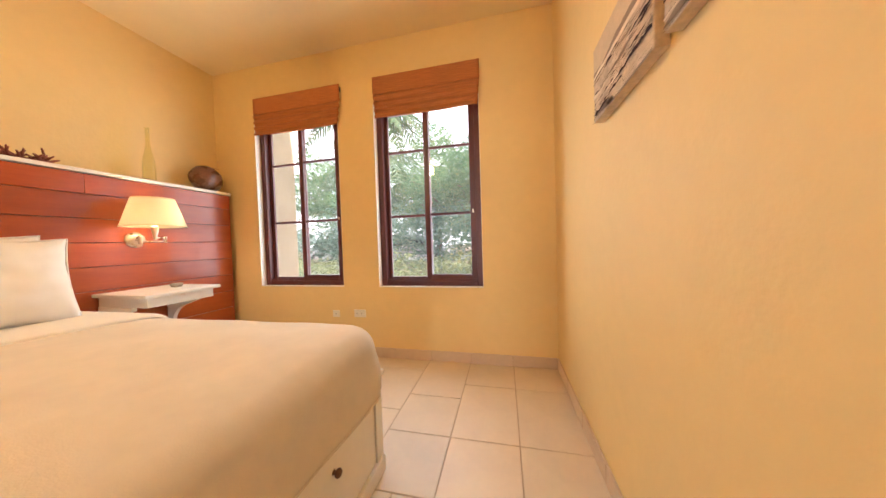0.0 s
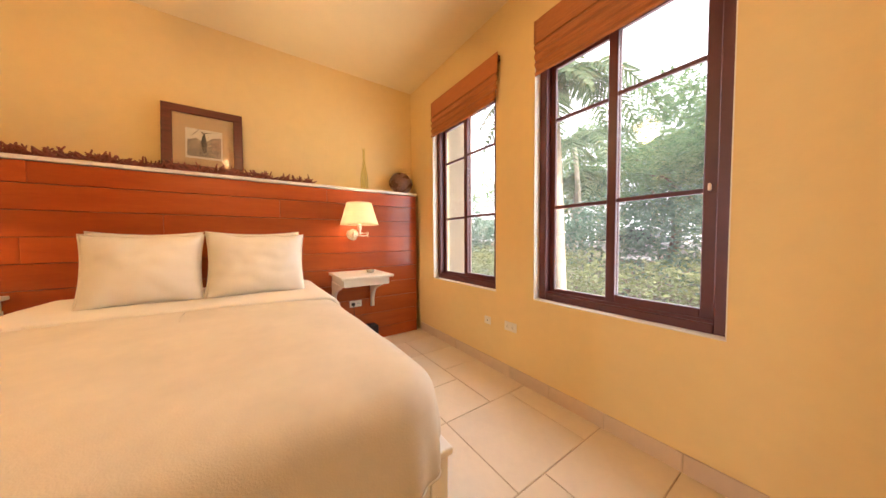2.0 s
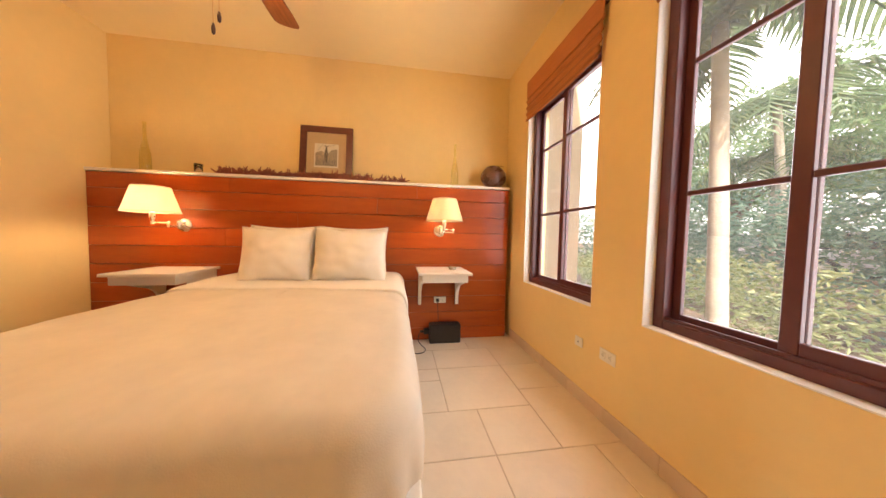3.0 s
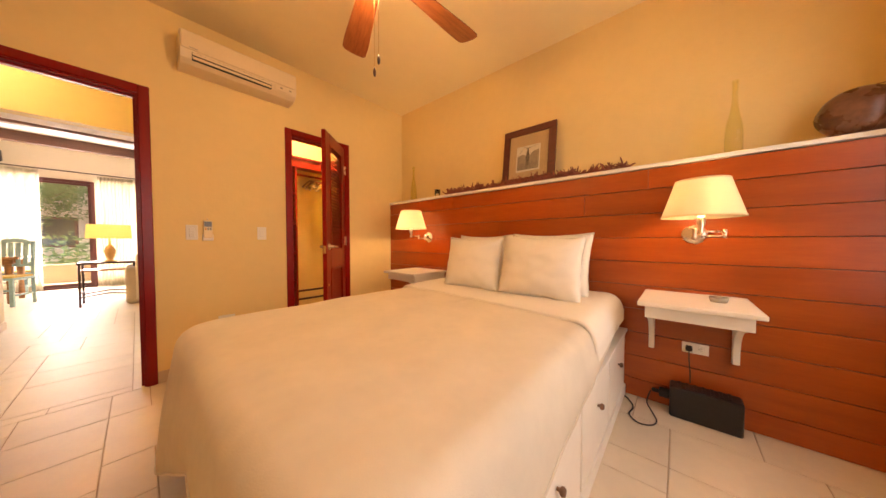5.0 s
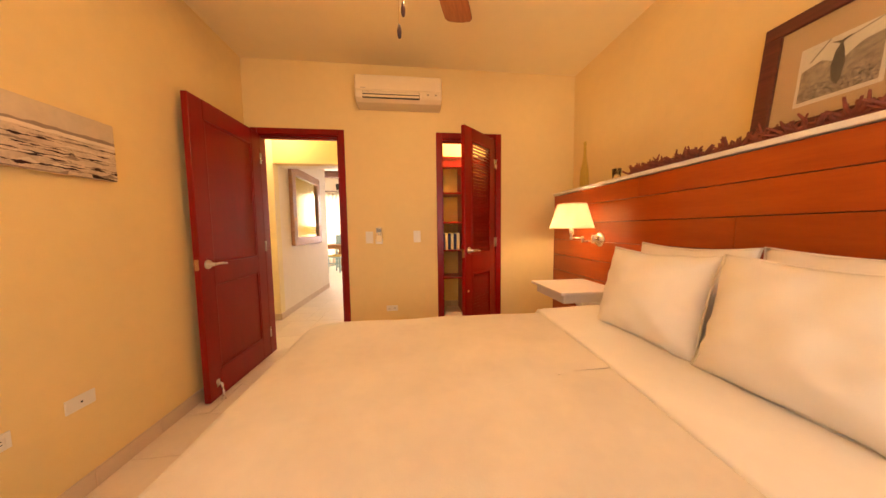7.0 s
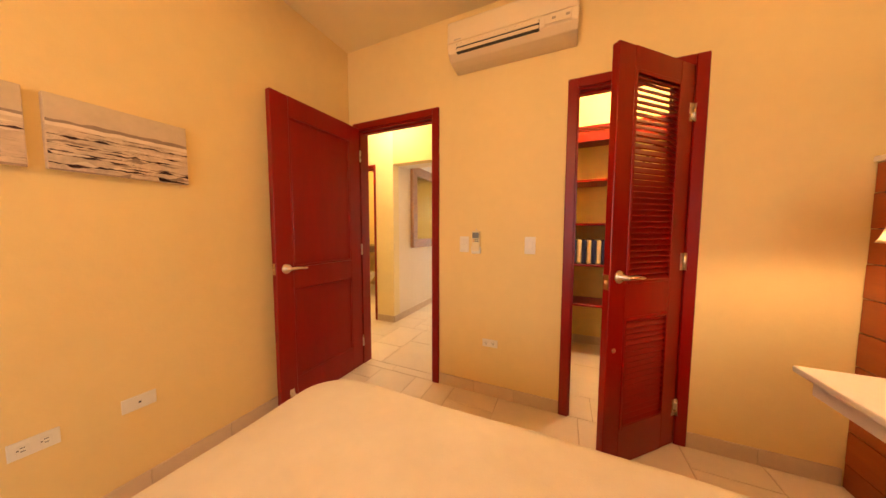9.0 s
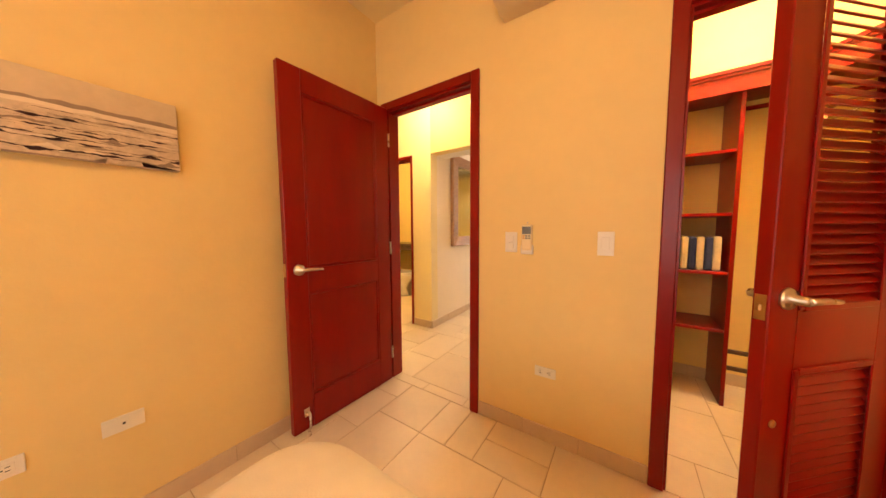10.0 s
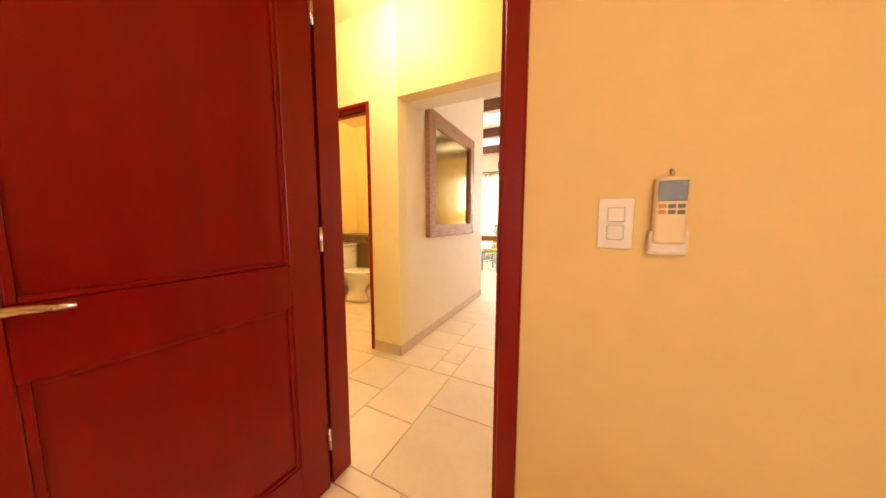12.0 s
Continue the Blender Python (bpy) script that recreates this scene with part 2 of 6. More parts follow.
def thing(name, at, label, category, group="", kind=""):
    ob = new(name)
    ob.matrix_world = at
    ob.empty_display_size = 0.05
    return tagged(ob, label, category, group, kind)


def part(name, bm, material, parent, label=""):
    ob = new(name, mesh_of(name, bm, material))
    ob.parent = parent
    return tagged(ob, label)


def piece(name, me, parent, at):
    ob = new(name, me)
    ob.parent = parent
    ob.location = at
    return ob


def wall(name, axis, t0, t1, u0, u1, z0, z1, holes, material, label):
    """A wall between t0 and t1 across, u0 to u1 along axis, with holes (ua, ub, za, zb)."""
    us = sorted({u0, u1, *[h[0] for h in holes], *[h[1] for h in holes]})
    parts = []
    for a, b in zip(us, us[1:]):
        cut = sorted([(h[2], h[3]) for h in holes if h[0] <= a + 1e-6 and h[1] >= b - 1e-6])
        low = z0
        for za, zb in cut + [(z1, z1)]:
            if za > low + 1e-4:
                parts.append(rbox(a, b, t0, t1, low, za) if axis == "x" else rbox(t0, t1, a, b, low, za))
            low = zb
    bm = join(*parts)
    bmesh.ops.remove_doubles(bm, verts=bm.verts[:], dist=1e-5)
    return solid(name, bm, material, label, "wall", kind="structure")

# ---- the bedroom's shell: east wall face x=0, south wall face y=0 ----
XW, YN, H = -3.115, 3.585, 2.665
DOOR = (-0.812, -0.095, 0.0, 2.03)
CLOSET = (-2.303, -1.746, 0.0, 2.03)
WIN_A = (-2.650, -1.765, 0.605, 2.16)
WIN_B = (-1.428, -0.541, 0.605, 2.16)

wall("wall_north", "x", YN, YN + 0.20, XW - 0.15, 0.15, 0, H, [WIN_A, WIN_B], PAINT, "cream painted plaster wall with two window openings")
wall("wall_west", "y", XW - 0.15, XW, -0.12, YN, 0, H, [], PAINT, "cream painted plaster wall behind the headboard")
wall("wall_east", "y", 0.0, 0.15, 0.0, YN, 0, H, [], PAINT, "cream painted plaster wall with canvas prints")
wall("wall_south", "x", -0.10, 0.0, XW, 0.0, 0, H, [DOOR, CLOSET], PAINT, "cream painted plaster wall with door and closet openings")
solid("ceiling", rbox(XW - 0.15, 0.15, -0.12, YN + 0.20, H, H + 0.12), CEIL, "smooth cream painted flat ceiling", "ceiling", kind="structure")

# hall, bath, closet and living room behind the south wall
solid("wall_hall_pier", rbox(0.250, 0.525, -1.125, -1.005, 0, H), HALLPAINT, "cream plaster wall pier at the end of the hall", "wall", kind="structure")
wall("wall_hall_south", "x", -1.125, -1.005, 0.525, 2.60, 0, H, [(0.525, 1.205, 0.0, 2.00)], HALLPAINT, "yellowish plaster hall wall with bathroom doorway")
solid("wall_hall_header", rbox(-1.60, 0.250, -1.125, -1.005, 2.00, H), YELLOW, "yellow painted header over the hall opening", "wall", kind="structure")
solid("wall_hall_east", rbox(1.60, 1.72, -1.005, -0.12, 0, H), HALLPAINT, "yellowish plaster wall closing the hall", "wall", kind="structure")
solid("wall_hall_north", rbox(0.0, 1.72, -0.12, -0.0005, 0, H), HALLPAINT, "yellowish plaster wall along the hall", "wall", kind="structure")
solid("wall_passage", rbox(0.250, 0.40, -3.05, -1.125, 0, 3.0), PALE, "pale plaster wall with a large framed mirror", "wall", kind="structure")
solid("ceiling_hall", rbox(-1.60, 2.60, -1.125, -0.10, H, H + 0.1), CEIL, "plain cream hall ceiling", "ceiling", kind="structure")
solid("wall_closet_east", rbox(-1.70, -1.60, -1.30, -0.10, 0, H), YELLOW, "yellow painted closet side wall", "wall", kind="structure")
solid("wall_closet_back", rbox(-3.10, -1.60, -1.40, -1.30, 0, H), YELLOW, "yellow painted closet back wall", "wall", kind="structure")
solid("wall_closet_west", rbox(-3.10, -3.00, -1.30, -0.10, 0, H), YELLOW, "yellow painted closet side wall", "wall", kind="structure")
solid("ceiling_closet", rbox(-3.10, -1.60, -1.40, -0.10, H, H + 0.1), CEIL, "plain cream closet ceiling", "ceiling", kind="structure")
solid("wall_bath_back", rbox(0.40, 2.60, -3.00, -2.88, 0, H), YELLOW, "yellow painted bathroom wall", "wall", kind="structure")
solid("wall_bath_east", rbox(2.48, 2.60, -2.88, -1.125, 0, H), YELLOW, "yellow painted bathroom wall", "wall", kind="structure")
solid("ceiling_bath", rbox(0.40, 2.60, -3.00, -1.125, H, H + 0.1), CEIL, "plain bathroom ceiling", "ceiling", kind="structure")
solid("wall_terrace_west", rbox(-5.0, -1.50, -7.15, -7.0, 0, 3.0), YELLOW, "yellow painted living room wall", "wall", kind="structure")
wall("wall_terrace", "x", -7.15, -7.0, -1.50, 5.0, 0, 3.0, [(-0.18, 2.60, 0.0, 2.32), (-1.45, -0.78, 0.0, 2.32)], PALE, "pale living room wall with sliding glass doors")
solid("wall_living_west", rbox(-5.12, -5.0, -7.15, -1.30, 0, 3.0), PALE, "pale plaster living room wall", "wall", kind="structure")
solid("wall_living_east", rbox(5.0, 5.12, -7.15, -3.0, 0, 3.0), PALE, "pale plaster dining area wall", "wall", kind="structure")
solid("wall_living_north", rbox(-5.0, -3.10, -1.40, -1.30, 0, 3.0), PALE, "pale plaster living room wall", "wall", kind="structure")
solid("wall_dining_north", rbox(2.60, 5.0, -3.10, -3.0, 0, 3.0), PALE, "pale plaster dining area wall", "wall", kind="structure")
solid("ceiling_living", rbox(-5.12, 5.12, -7.15, -1.125, 3.0, 3.1), mat("white_ceiling", (0.82, 0.80, 0.76), 0.8, var=0.03), "white living room ceiling between wooden beams", "ceiling", kind="structure")
solid("wall_bath_upper", rbox(0.40, 5.0, -3.10, -3.0, 2.70, 3.0), PALE, "pale plaster band below the living room ceiling", "wall", kind="structure")
solid("wall_closet_upper", rbox(-3.10, -1.205, -1.40, -1.31, 2.79, 3.0), PALE, "pale plaster band below the ceiling", "wall", kind="structure")
solid("wall_header_upper", rbox(-1.60, 0.40, -1.30, -1.125, 2.00, 3.0), PALE, "pale plaster header facing the living room", "wall", kind="structure")

# ---- trim: door casings, jambs, skirting ----
def casing(name, u0, u1, top, y_face, toward, label, w=0.055, t=0.018, depth=0.12):
    """Casing, jambs and head round an opening in an x-wall."""
    root = thing(name, pose(0, 0, 0), label, "door frame", kind="structure")
    y0, y1 = sorted((y_face, y_face + toward * t))
    part("casing", rbox(u0 - w + 0.012, u0 + 0.012, y0, y1, 0, top + w - 0.012, 0.004, 1), REDWOOD, root)
    part("casing", rbox(u1 - 0.012, u1 + w - 0.012, y0, y1, 0, top + w - 0.012, 0.004, 1), REDWOOD, root)
    part("head_casing", rbox(u0 + 0.0121, u1 - 0.0121, y0, y1, top - 0.012, top + w - 0.012, 0.004, 1), REDWOOD, root)
    b0, b1 = sorted((y_face, y_face - toward * depth))
    part("jamb", rbox(u0 + 0.001, u0 + 0.022, b0 + 0.002, b1 - 0.001, 0, top - 0.022), REDWOOD, root)
    part("jamb", rbox(u1 - 0.022, u1 - 0.001, b0 + 0.002, b1 - 0.001, 0, top - 0.022), REDWOOD, root)
    part("head_jamb", rbox(u0 + 0.001, u1 - 0.001, b0 + 0.002, b1 - 0.001, top - 0.0219, top - 0.001), REDWOOD, root)
    mid = (b0 + b1) / 2
    part("door_stop_bead", rbox(u0 + 0.022, u0 + 0.034, mid - 0.02, mid + 0.015, 0, top - 0.022), REDWOOD, root)
    part("door_stop_bead", rbox(u0 + 0.034, u1 - 0.022, mid - 0.02, mid + 0.015, top - 0.034, top - 0.022), REDWOOD, root)
    return root


casing("door_frame_1", DOOR[0], DOOR[1], 2.03, 0.0, 1, "red mahogany frame round the bedroom doorway", 0.055, 0.018, 0.10)
casing("door_frame_2", CLOSET[0], CLOSET[1], 2.03, 0.0, 1, "red mahogany frame round the closet doorway", 0.055, 0.018, 0.10)
bath = casing("door_frame_3", 0.530, 1.200, 2.00, -1.005, 1, "dark mahogany frame round the bathroom doorway", 0.03, 0.012)


def skirting(name, axis, a, b, face, out, label, step=0.335, h=0.085):
    root = thing(name, pose(0, 0, 0), label, "skirting", kind="structure")
    n = max(1, round(abs(b - a) / step))
    w = (b - a) / n
    half = w / 2 - 0.0015
    y0, y1 = sorted((0.0, out * 0.011))
    if axis == "x":
        me = mesh_of("skirting_tile", rbox(-half, half, y0, y1, 0.0, h, 0.0025, 1), BASE)
        part("grout_strip", rbox(a, b, *sorted((face, face + out * 0.007)), 0.0, h - 0.004), GROUT, root)
    else:
        me = mesh_of("skirting_tile", rbox(y0, y1, -half, half, 0.0, h, 0.0025, 1), BASE)
        part("grout_strip", rbox(*sorted((face, face + out * 0.007)), a, b, 0.0, h - 0.004), GROUT, root)
    for i in range(n):
        u = a + w * (i + 0.5)
        piece("skirting_tile", me, root, (u, face, 0) if axis == "x" else (face, u, 0))


skirting("baseboard_north", "x", -2.91, -0.012, YN, -1, "beige stone skirting tiles under the windows")
skirting("baseboard_east", "y", 0.02, YN, 0.0, -1, "beige stone skirting tiles along the plain wall")
skirting("baseboard_south", "x", -1.702, -0.856, 0.0, 1, "beige stone skirting tiles between the doorways")
skirting("baseboard_corner", "x", -2.91, -2.347, 0.0, 1, "beige stone skirting tiles beside the headboard")
skirting("baseboard_pier", "x", 0.250, 0.512, -1.005, 1, "beige stone skirting tiles at the hall pier")
skirting("baseboard_passage", "y", -3.05, -1.005, 0.250, -1, "beige stone skirting tiles along the passage wall")
skirting("baseboard_closet", "x", -3.0, -1.70, -1.30, 1, "beige stone skirting tiles in the closet")
skirting("baseboard_bath", "x", 0.40, 2.48, -2.88, 1, "beige stone skirting tiles in the bathroom")


# ---- windows ----
def window(name, x0, x1, z0, z1, label):
    root = thing(name, pose(0, 0, 0), label, "window", kind="structure")
    y = YN + 0.055
    f = 0.050
    frame_bm = join(rbox(x0 + 0.001, x0 + f, y, y + 0.09, z0 + 0.001, z1 - 0.001, 0.004, 1), rbox(x1 - f, x1 - 0.001, y, y + 0.09, z0 + 0.001, z1 - 0.001, 0.004, 1),
                    rbox(x0 + f, x1 - f, y, y + 0.09, z0 + 0.001, z0 + 0.045, 0.004, 1), rbox(x0 + f, x1 - f, y, y + 0.09, z1 - f, z1 - 0.001, 0.004, 1))
    part("window_frame", frame_bm, FRAMEDARK, root, "dark red-brown painted aluminium frame")
    part("sill_track", rbox(x0 + f, x1 - f, y + 0.012, y + 0.018, z0 + 0.045, z0 + 0.060), FRAMEDARK, root)
    mid = (x0 + x1) / 2 - 0.012
    for k, (a, b, yy) in enumerate(((x0 + f, mid + 0.024, y + 0.048), (mid - 0.024, x1 - f, y + 0.022))):
        s = 0.034 if k == 0 else 0.046
        lo, hi = z0 + 0.047, z1 - f
        sash = part("sash", join(rbox(a, a + s, yy, yy + 0.022, lo, hi, 0.003, 1), rbox(b - s, b, yy, yy + 0.022, lo, hi, 0.003, 1),
                                 rbox(a + s, b - s, yy, yy + 0.022, lo, lo + (0.030 if k == 0 else 0.052), 0.003, 1), rbox(a + s, b - s, yy, yy + 0.022, hi - 0.03, hi, 0.003, 1)), FRAMEDARK, root)
        part("pane", rbox(a + s - 0.004, b - s + 0.004, yy + 0.009, yy + 0.013, lo + 0.02, hi - 0.02), WINDOWGLASS, sash).visible_shadow = False
        for zz in (1.208, 1.762):
            part("glazing_bar", rbox(a + s, b - s, yy + 0.002, yy + 0.020, zz - 0.0105, zz + 0.0105, 0.003, 1), FRAMEDARK, sash)
    part("latch", rbox(x1 - f - 0.030, x1 - f - 0.018, y + 0.010, y + 0.021, 1.205, 1.235, 0.003, 2), NICKEL, root, "small metal latch")
    part("reveal_lining", join(rbox(x0 + 0.0005, x0 + 0.004, YN + 0.001, y - 0.001, z0, z1 - 0.01), rbox(x0 + 0.004, x1 - 0.004, YN + 0.001, y - 0.001, z0 + 0.0005, z0 + 0.005),
                               rbox(x1 - 0.004, x1 - 0.0005, YN + 0.001, y - 0.001, z0, z1 - 0.01)), WHITE, root, "white painted window reveal")
    return root


window("window_1", *WIN_A, "dark red-brown sliding window with divided panes")
window("window_2", *WIN_B, "dark red-brown sliding window with divided panes")


def roman_blind(x0, x1, sag, label):
    root = thing("roman_blind", pose((x0 + x1) / 2, YN - 0.001, 2.06), label, "blind", "window blinds")
    hw = (x1 - x0) / 2
    part("headrail", rbox(-hw + 0.01, hw - 0.01, -0.035, 0, 0.24, 0.275), DARKWOOD, root)

    def sheet(za, zb, depth, fold, seed, sag_here, tilt=0.0):
        """A woven panel with gathered horizontal ribs."""
        bm = bmesh.new()
        nx, nz = 36, 26
        rows = []
        for j in range(nz + 1):
            v = j / nz
            row = []
            for i in range(nx + 1):
                u = i / nx * 2 - 1
                z = za + (zb - za) * v - sag_here * (1 - u * u) * (1 - v) * 0.5 + 0.004 * noise.noise((u * 3, v * 4, seed))
                y = -depth - fold * (0.5 + 0.5 * math.sin(v * 8 * math.pi + 0.8 * noise.noise((u * 1.5, v * 3, seed + 4)))) - 0.012 * (1 - v) * (1 if fold else 0)
                row.append(bm.verts.new((u * (hw - 0.02 * (1 - v) * (1 if fold else 0)) + tilt * v, y, z)))
            rows.append(row)
        for a, b in zip(rows, rows[1:]):
            for i in range(nx):
                bm.faces.new((a[i], a[i + 1], b[i + 1], b[i])).smooth = True
        bm.normal_update()
        bmesh.ops.solidify(bm, geom=bm.faces[:], thickness=0.006)
        return bm

    part("valance", sheet(0.150, 0.285, 0.040, 0.0, 3.0, 0.012), WOVEN, root, "flat woven bamboo valance")
    part("folded_shade", sheet(-0.055, 0.165, 0.030, 0.014, 8.0 + x0, sag), WOVEN, root, "gathered woven bamboo folds")
    for s in (-1, 1):
        part("cord", tube([(s * hw * 0.96, -0.03, 0.24), (s * hw * 0.96, -0.032, 0.08)], 0.0015, 5), WOVEN, root)
    return root


roman_blind(-2.610, -1.715, 0.022, "brown woven bamboo roman blind pulled up over window")
roman_blind(-1.405, -0.528, 0.010, "brown woven bamboo roman blind pulled up over window")


# ---- doors ----
def lever(parent, x, z, y_face, out, flip, material=NICKEL):
    root = part("door_handle", join(moved(lathe([(0.0, 0.0), (0.031, 0.0), (0.031, 0.005), (0.026, 0.011), (0.013, 0.015), (0.012, 0.042), (0.0, 0.042)], 20), Matrix.Translation((x, y_face, z)) @ Matrix.Rotation(radians(-90 if out > 0 else 90), 4, "X")),
                                    tube([(x, y_face + out * 0.040, z), (x + flip * 0.02, y_face + out * 0.046, z + 0.002), (x + flip * 0.06, y_face + out * 0.046, z + 0.001), (x + flip * 0.095, y_face + out * 0.042, z - 0.004), (x + flip * 0.118, y_face + out * 0.038, z - 0.006)], 0.0105, 10, 0.006)), material, parent, "satin nickel lever handle")
    return root


def panel_door(name, w, h, at, label):
    root = thing(name, at, label, "door", kind="structure")
    t, st = 0.040, 0.115
    rails = [(0.0, 0.20), (0.80, 0.94), (h - 0.125, h)]
    part("leaf", join(rbox(0, st, -t, 0, 0.010, h, 0.003, 1), rbox(w - st, w, -t, 0, 0.010, h, 0.003, 1),
                      *[rbox(st, w - st, -t, 0, max(a, 0.010), b) for a, b in rails]), REDWOOD, root)
    for a, b in ((0.20, 0.80), (0.94, h - 0.125)):
        p = part("panel", rbox(st, w - st, -t + 0.012, -0.012, a, b), REDWOOD, root)
        for side in (-1, 1):
            yy = 0.0 if side > 0 else -t
            inner = []
            for x0, x1, z0, z1 in ((st, st + 0.014, a, b), (w - st - 0.014, w - st, a, b), (st + 0.014, w - st - 0.014, a, a + 0.014), (st + 0.014, w - st - 0.014, b - 0.014, b)):
                inner.append(rbox(x0, x1, *sorted((yy - side * 0.012, yy - side * 0.003)), z0, z1, 0.004, 2))
            part("moulding", join(*inner), REDWOOD, p)
    lever(root, w - 0.065, 0.938, 0.0, 1, -1)
    lever(root, w - 0.065, 0.938, -t, -1, -1)
    part("latch_plate", join(rbox(w, w + 0.002, -0.032, -0.008, 0.905, 0.975), rbox(w + 0.002, w + 0.012, -0.027, -0.013, 0.93, 0.95, 0.003, 1)), BRASS, root, "brass latch plate")
    for z in (0.22, 1.02, 1.80):
        part("hinge", join(moved(lathe([(0.006, -0.045), (0.006, 0.045)], 10), Matrix.Translation((-0.004, 0.004, z))), rbox(-0.002, 0.0, -0.03, 0.0, z - 0.045, z + 0.045)), NICKEL, root, "nickel butt hinge")
    return root


door = panel_door("door_1", 0.732, 2.018, pose(-0.130, 0.026, 0, 0, 0, 88.0), "red mahogany two-panel door standing open against wall")
part("kick_stop", join(tube([(0.65, 0.0, 0.115), (0.65, 0.020, 0.105), (0.658, 0.034, 0.045), (0.670, 0.040, 0.014)], 0.0065, 8), rbox(0.645, 0.675, 0.0, 0.006, 0.09, 0.14, 0.002, 1), moved(lathe([(0.012, 0), (0.012, 0.016), (0.007, 0.022)], 12), Matrix.Translation((0.670, 0.040, 0.002)))), NICKEL, door, "flip-down metal door stop")
part("edge_reveal", rbox(0.6155, 0.6170, -0.0119, -0.0105, 0.94, 1.50), NICKEL, door)


def louvre_door(name, w, h, at, label):
    root = thing(name, at, label, "door", kind="structure")
    t, st = 0.036, 0.105
    openings = ((0.20, 0.76), (0.93, h - 0.105))
    part("leaf", join(rbox(0, st, -t, 0, 0.010, h, 0.003, 1), rbox(w - st, w, -t, 0, 0.010, h, 0.003, 1),
                      *[rbox(st, w - st, -t, 0, a, b) for a, b in ((0.010, 0.20), (0.76, 0.93), (h - 0.105, h))]), REDWOOD, root)
    slat = mesh_of("slat", moved(rbox(st - 0.004, w - st + 0.004, -0.021, 0.021, -0.003, 0.003, 0.0015, 1), Matrix.Identity(4)), REDWOOD)
    for a, b in openings:
        n = int((b - a - 0.02) / 0.0275)
        for i in range(n):
            s = piece("slat", slat, root, (0, -t / 2, a + 0.024 + i * (b - a - 0.036) / (n - 1)))
            s.rotation_euler = (radians(-48), 0, 0)
        for side in (-1, 1):
            yy = 0.0 if side > 0 else -t
            part("moulding", join(*[rbox(x0, x1, *sorted((yy, yy + side * 0.006)), z0, z1, 0.002, 1) for x0, x1, z0, z1 in
                                    ((st - 0.004, st + 0.014, a, b), (w - st - 0.014, w - st + 0.004, a, b), (st + 0.014, w - st - 0.014, a - 0.004, a + 0.014), (st + 0.014, w - st - 0.014, b - 0.014, b + 0.004))]), REDWOOD, root)
    lever(root, w - 0.060, 0.965, 0.0, 1, -1)
    lever(root, w - 0.060, 0.965, -t, -1, -1)
    part("latch_plate", join(rbox(w, w + 0.002, -0.030, -0.006, 0.905, 0.975), rbox(w + 0.002, w + 0.011, -0.024, -0.012, 0.93, 0.95, 0.003, 1)), BRASS, root, "brass latch plate")
    part("bumper", moved(lathe([(0.0, 0.006), (0.010, 0.004), (0.012, 0.0)], 14), Matrix.Translation((w - 0.045, 0.0, 0.61)) @ Matrix.Rotation(radians(-90), 4, "X")), BRASS, root, "small brass bumper button")
    for z in (0.22, 1.02, 1.78):
        part("hinge", join(moved(lathe([(0.006, -0.045), (0.006, 0.045)], 10), Matrix.Translation((-0.004, 0.006, z))), rbox(0.0, 0.028, 0.0, 0.0025, z - 0.045, z + 0.045)), NICKEL, root, "nickel butt hinge")
    return root


louvre_door("door_2", 0.530, 2.015, pose(-2.285, 0.022, 0, 0, 0, 44), "red mahogany louvred closet door standing half open")

# ---- headboard with planks and shelf ----
hb = thing("headboard", pose(0, 0, 0), "wall-wide red cedar plank headboard with white ledge", "headboard")
part("backing", rbox(XW + 0.002, -2.937, 0.004, 3.523, 0.0, 1.475), DARKWOOD, hb)
rng = random.Random(4)
rows = [1.478 - 0.006, 1.345, 1.1915, 1.038, 0.8845, 0.731, 0.5775, 0.424, 0.270, 0.117, 0.0]
for k, (zt, zb) in enumerate(zip(rows, rows[1:])):
    cuts = [0.004]
    while cuts[-1] < 3.523:
        step = rng.uniform(1.5, 2.4) if len(cuts) > 1 else rng.uniform(0.6, 2.4)
        nxt = cuts[-1] + step
        cuts.append(nxt if nxt < 3.00 else 3.523)
    for a, b in zip(cuts, cuts[1:]):
        pb = part("plank", moved(rbox(-0.0115, 0.0115 + rng.uniform(-0.001, 0.001), -(b - a) / 2 + 0.0007, (b - a) / 2 - 0.0007, -(zt - zb) / 2 + 0.0016, (zt - zb) / 2 - 0.0016, 0.0025, 2), Matrix.Identity(4)), PLANK, hb)
        pb.location = (-2.9265, (a + b) / 2, (zt + zb) / 2)
part("end_board", rbox(XW + 0.002, -2.915, 3.5235, 3.530, 0.0, 1.472, 0.002, 1), PLANK, hb)
part("ledge", rbox(XW + 0.002, -2.902, 0.004, 3.536, 1.4755, 1.500, 0.004, 2), WHITE, hb, "white painted ledge board")


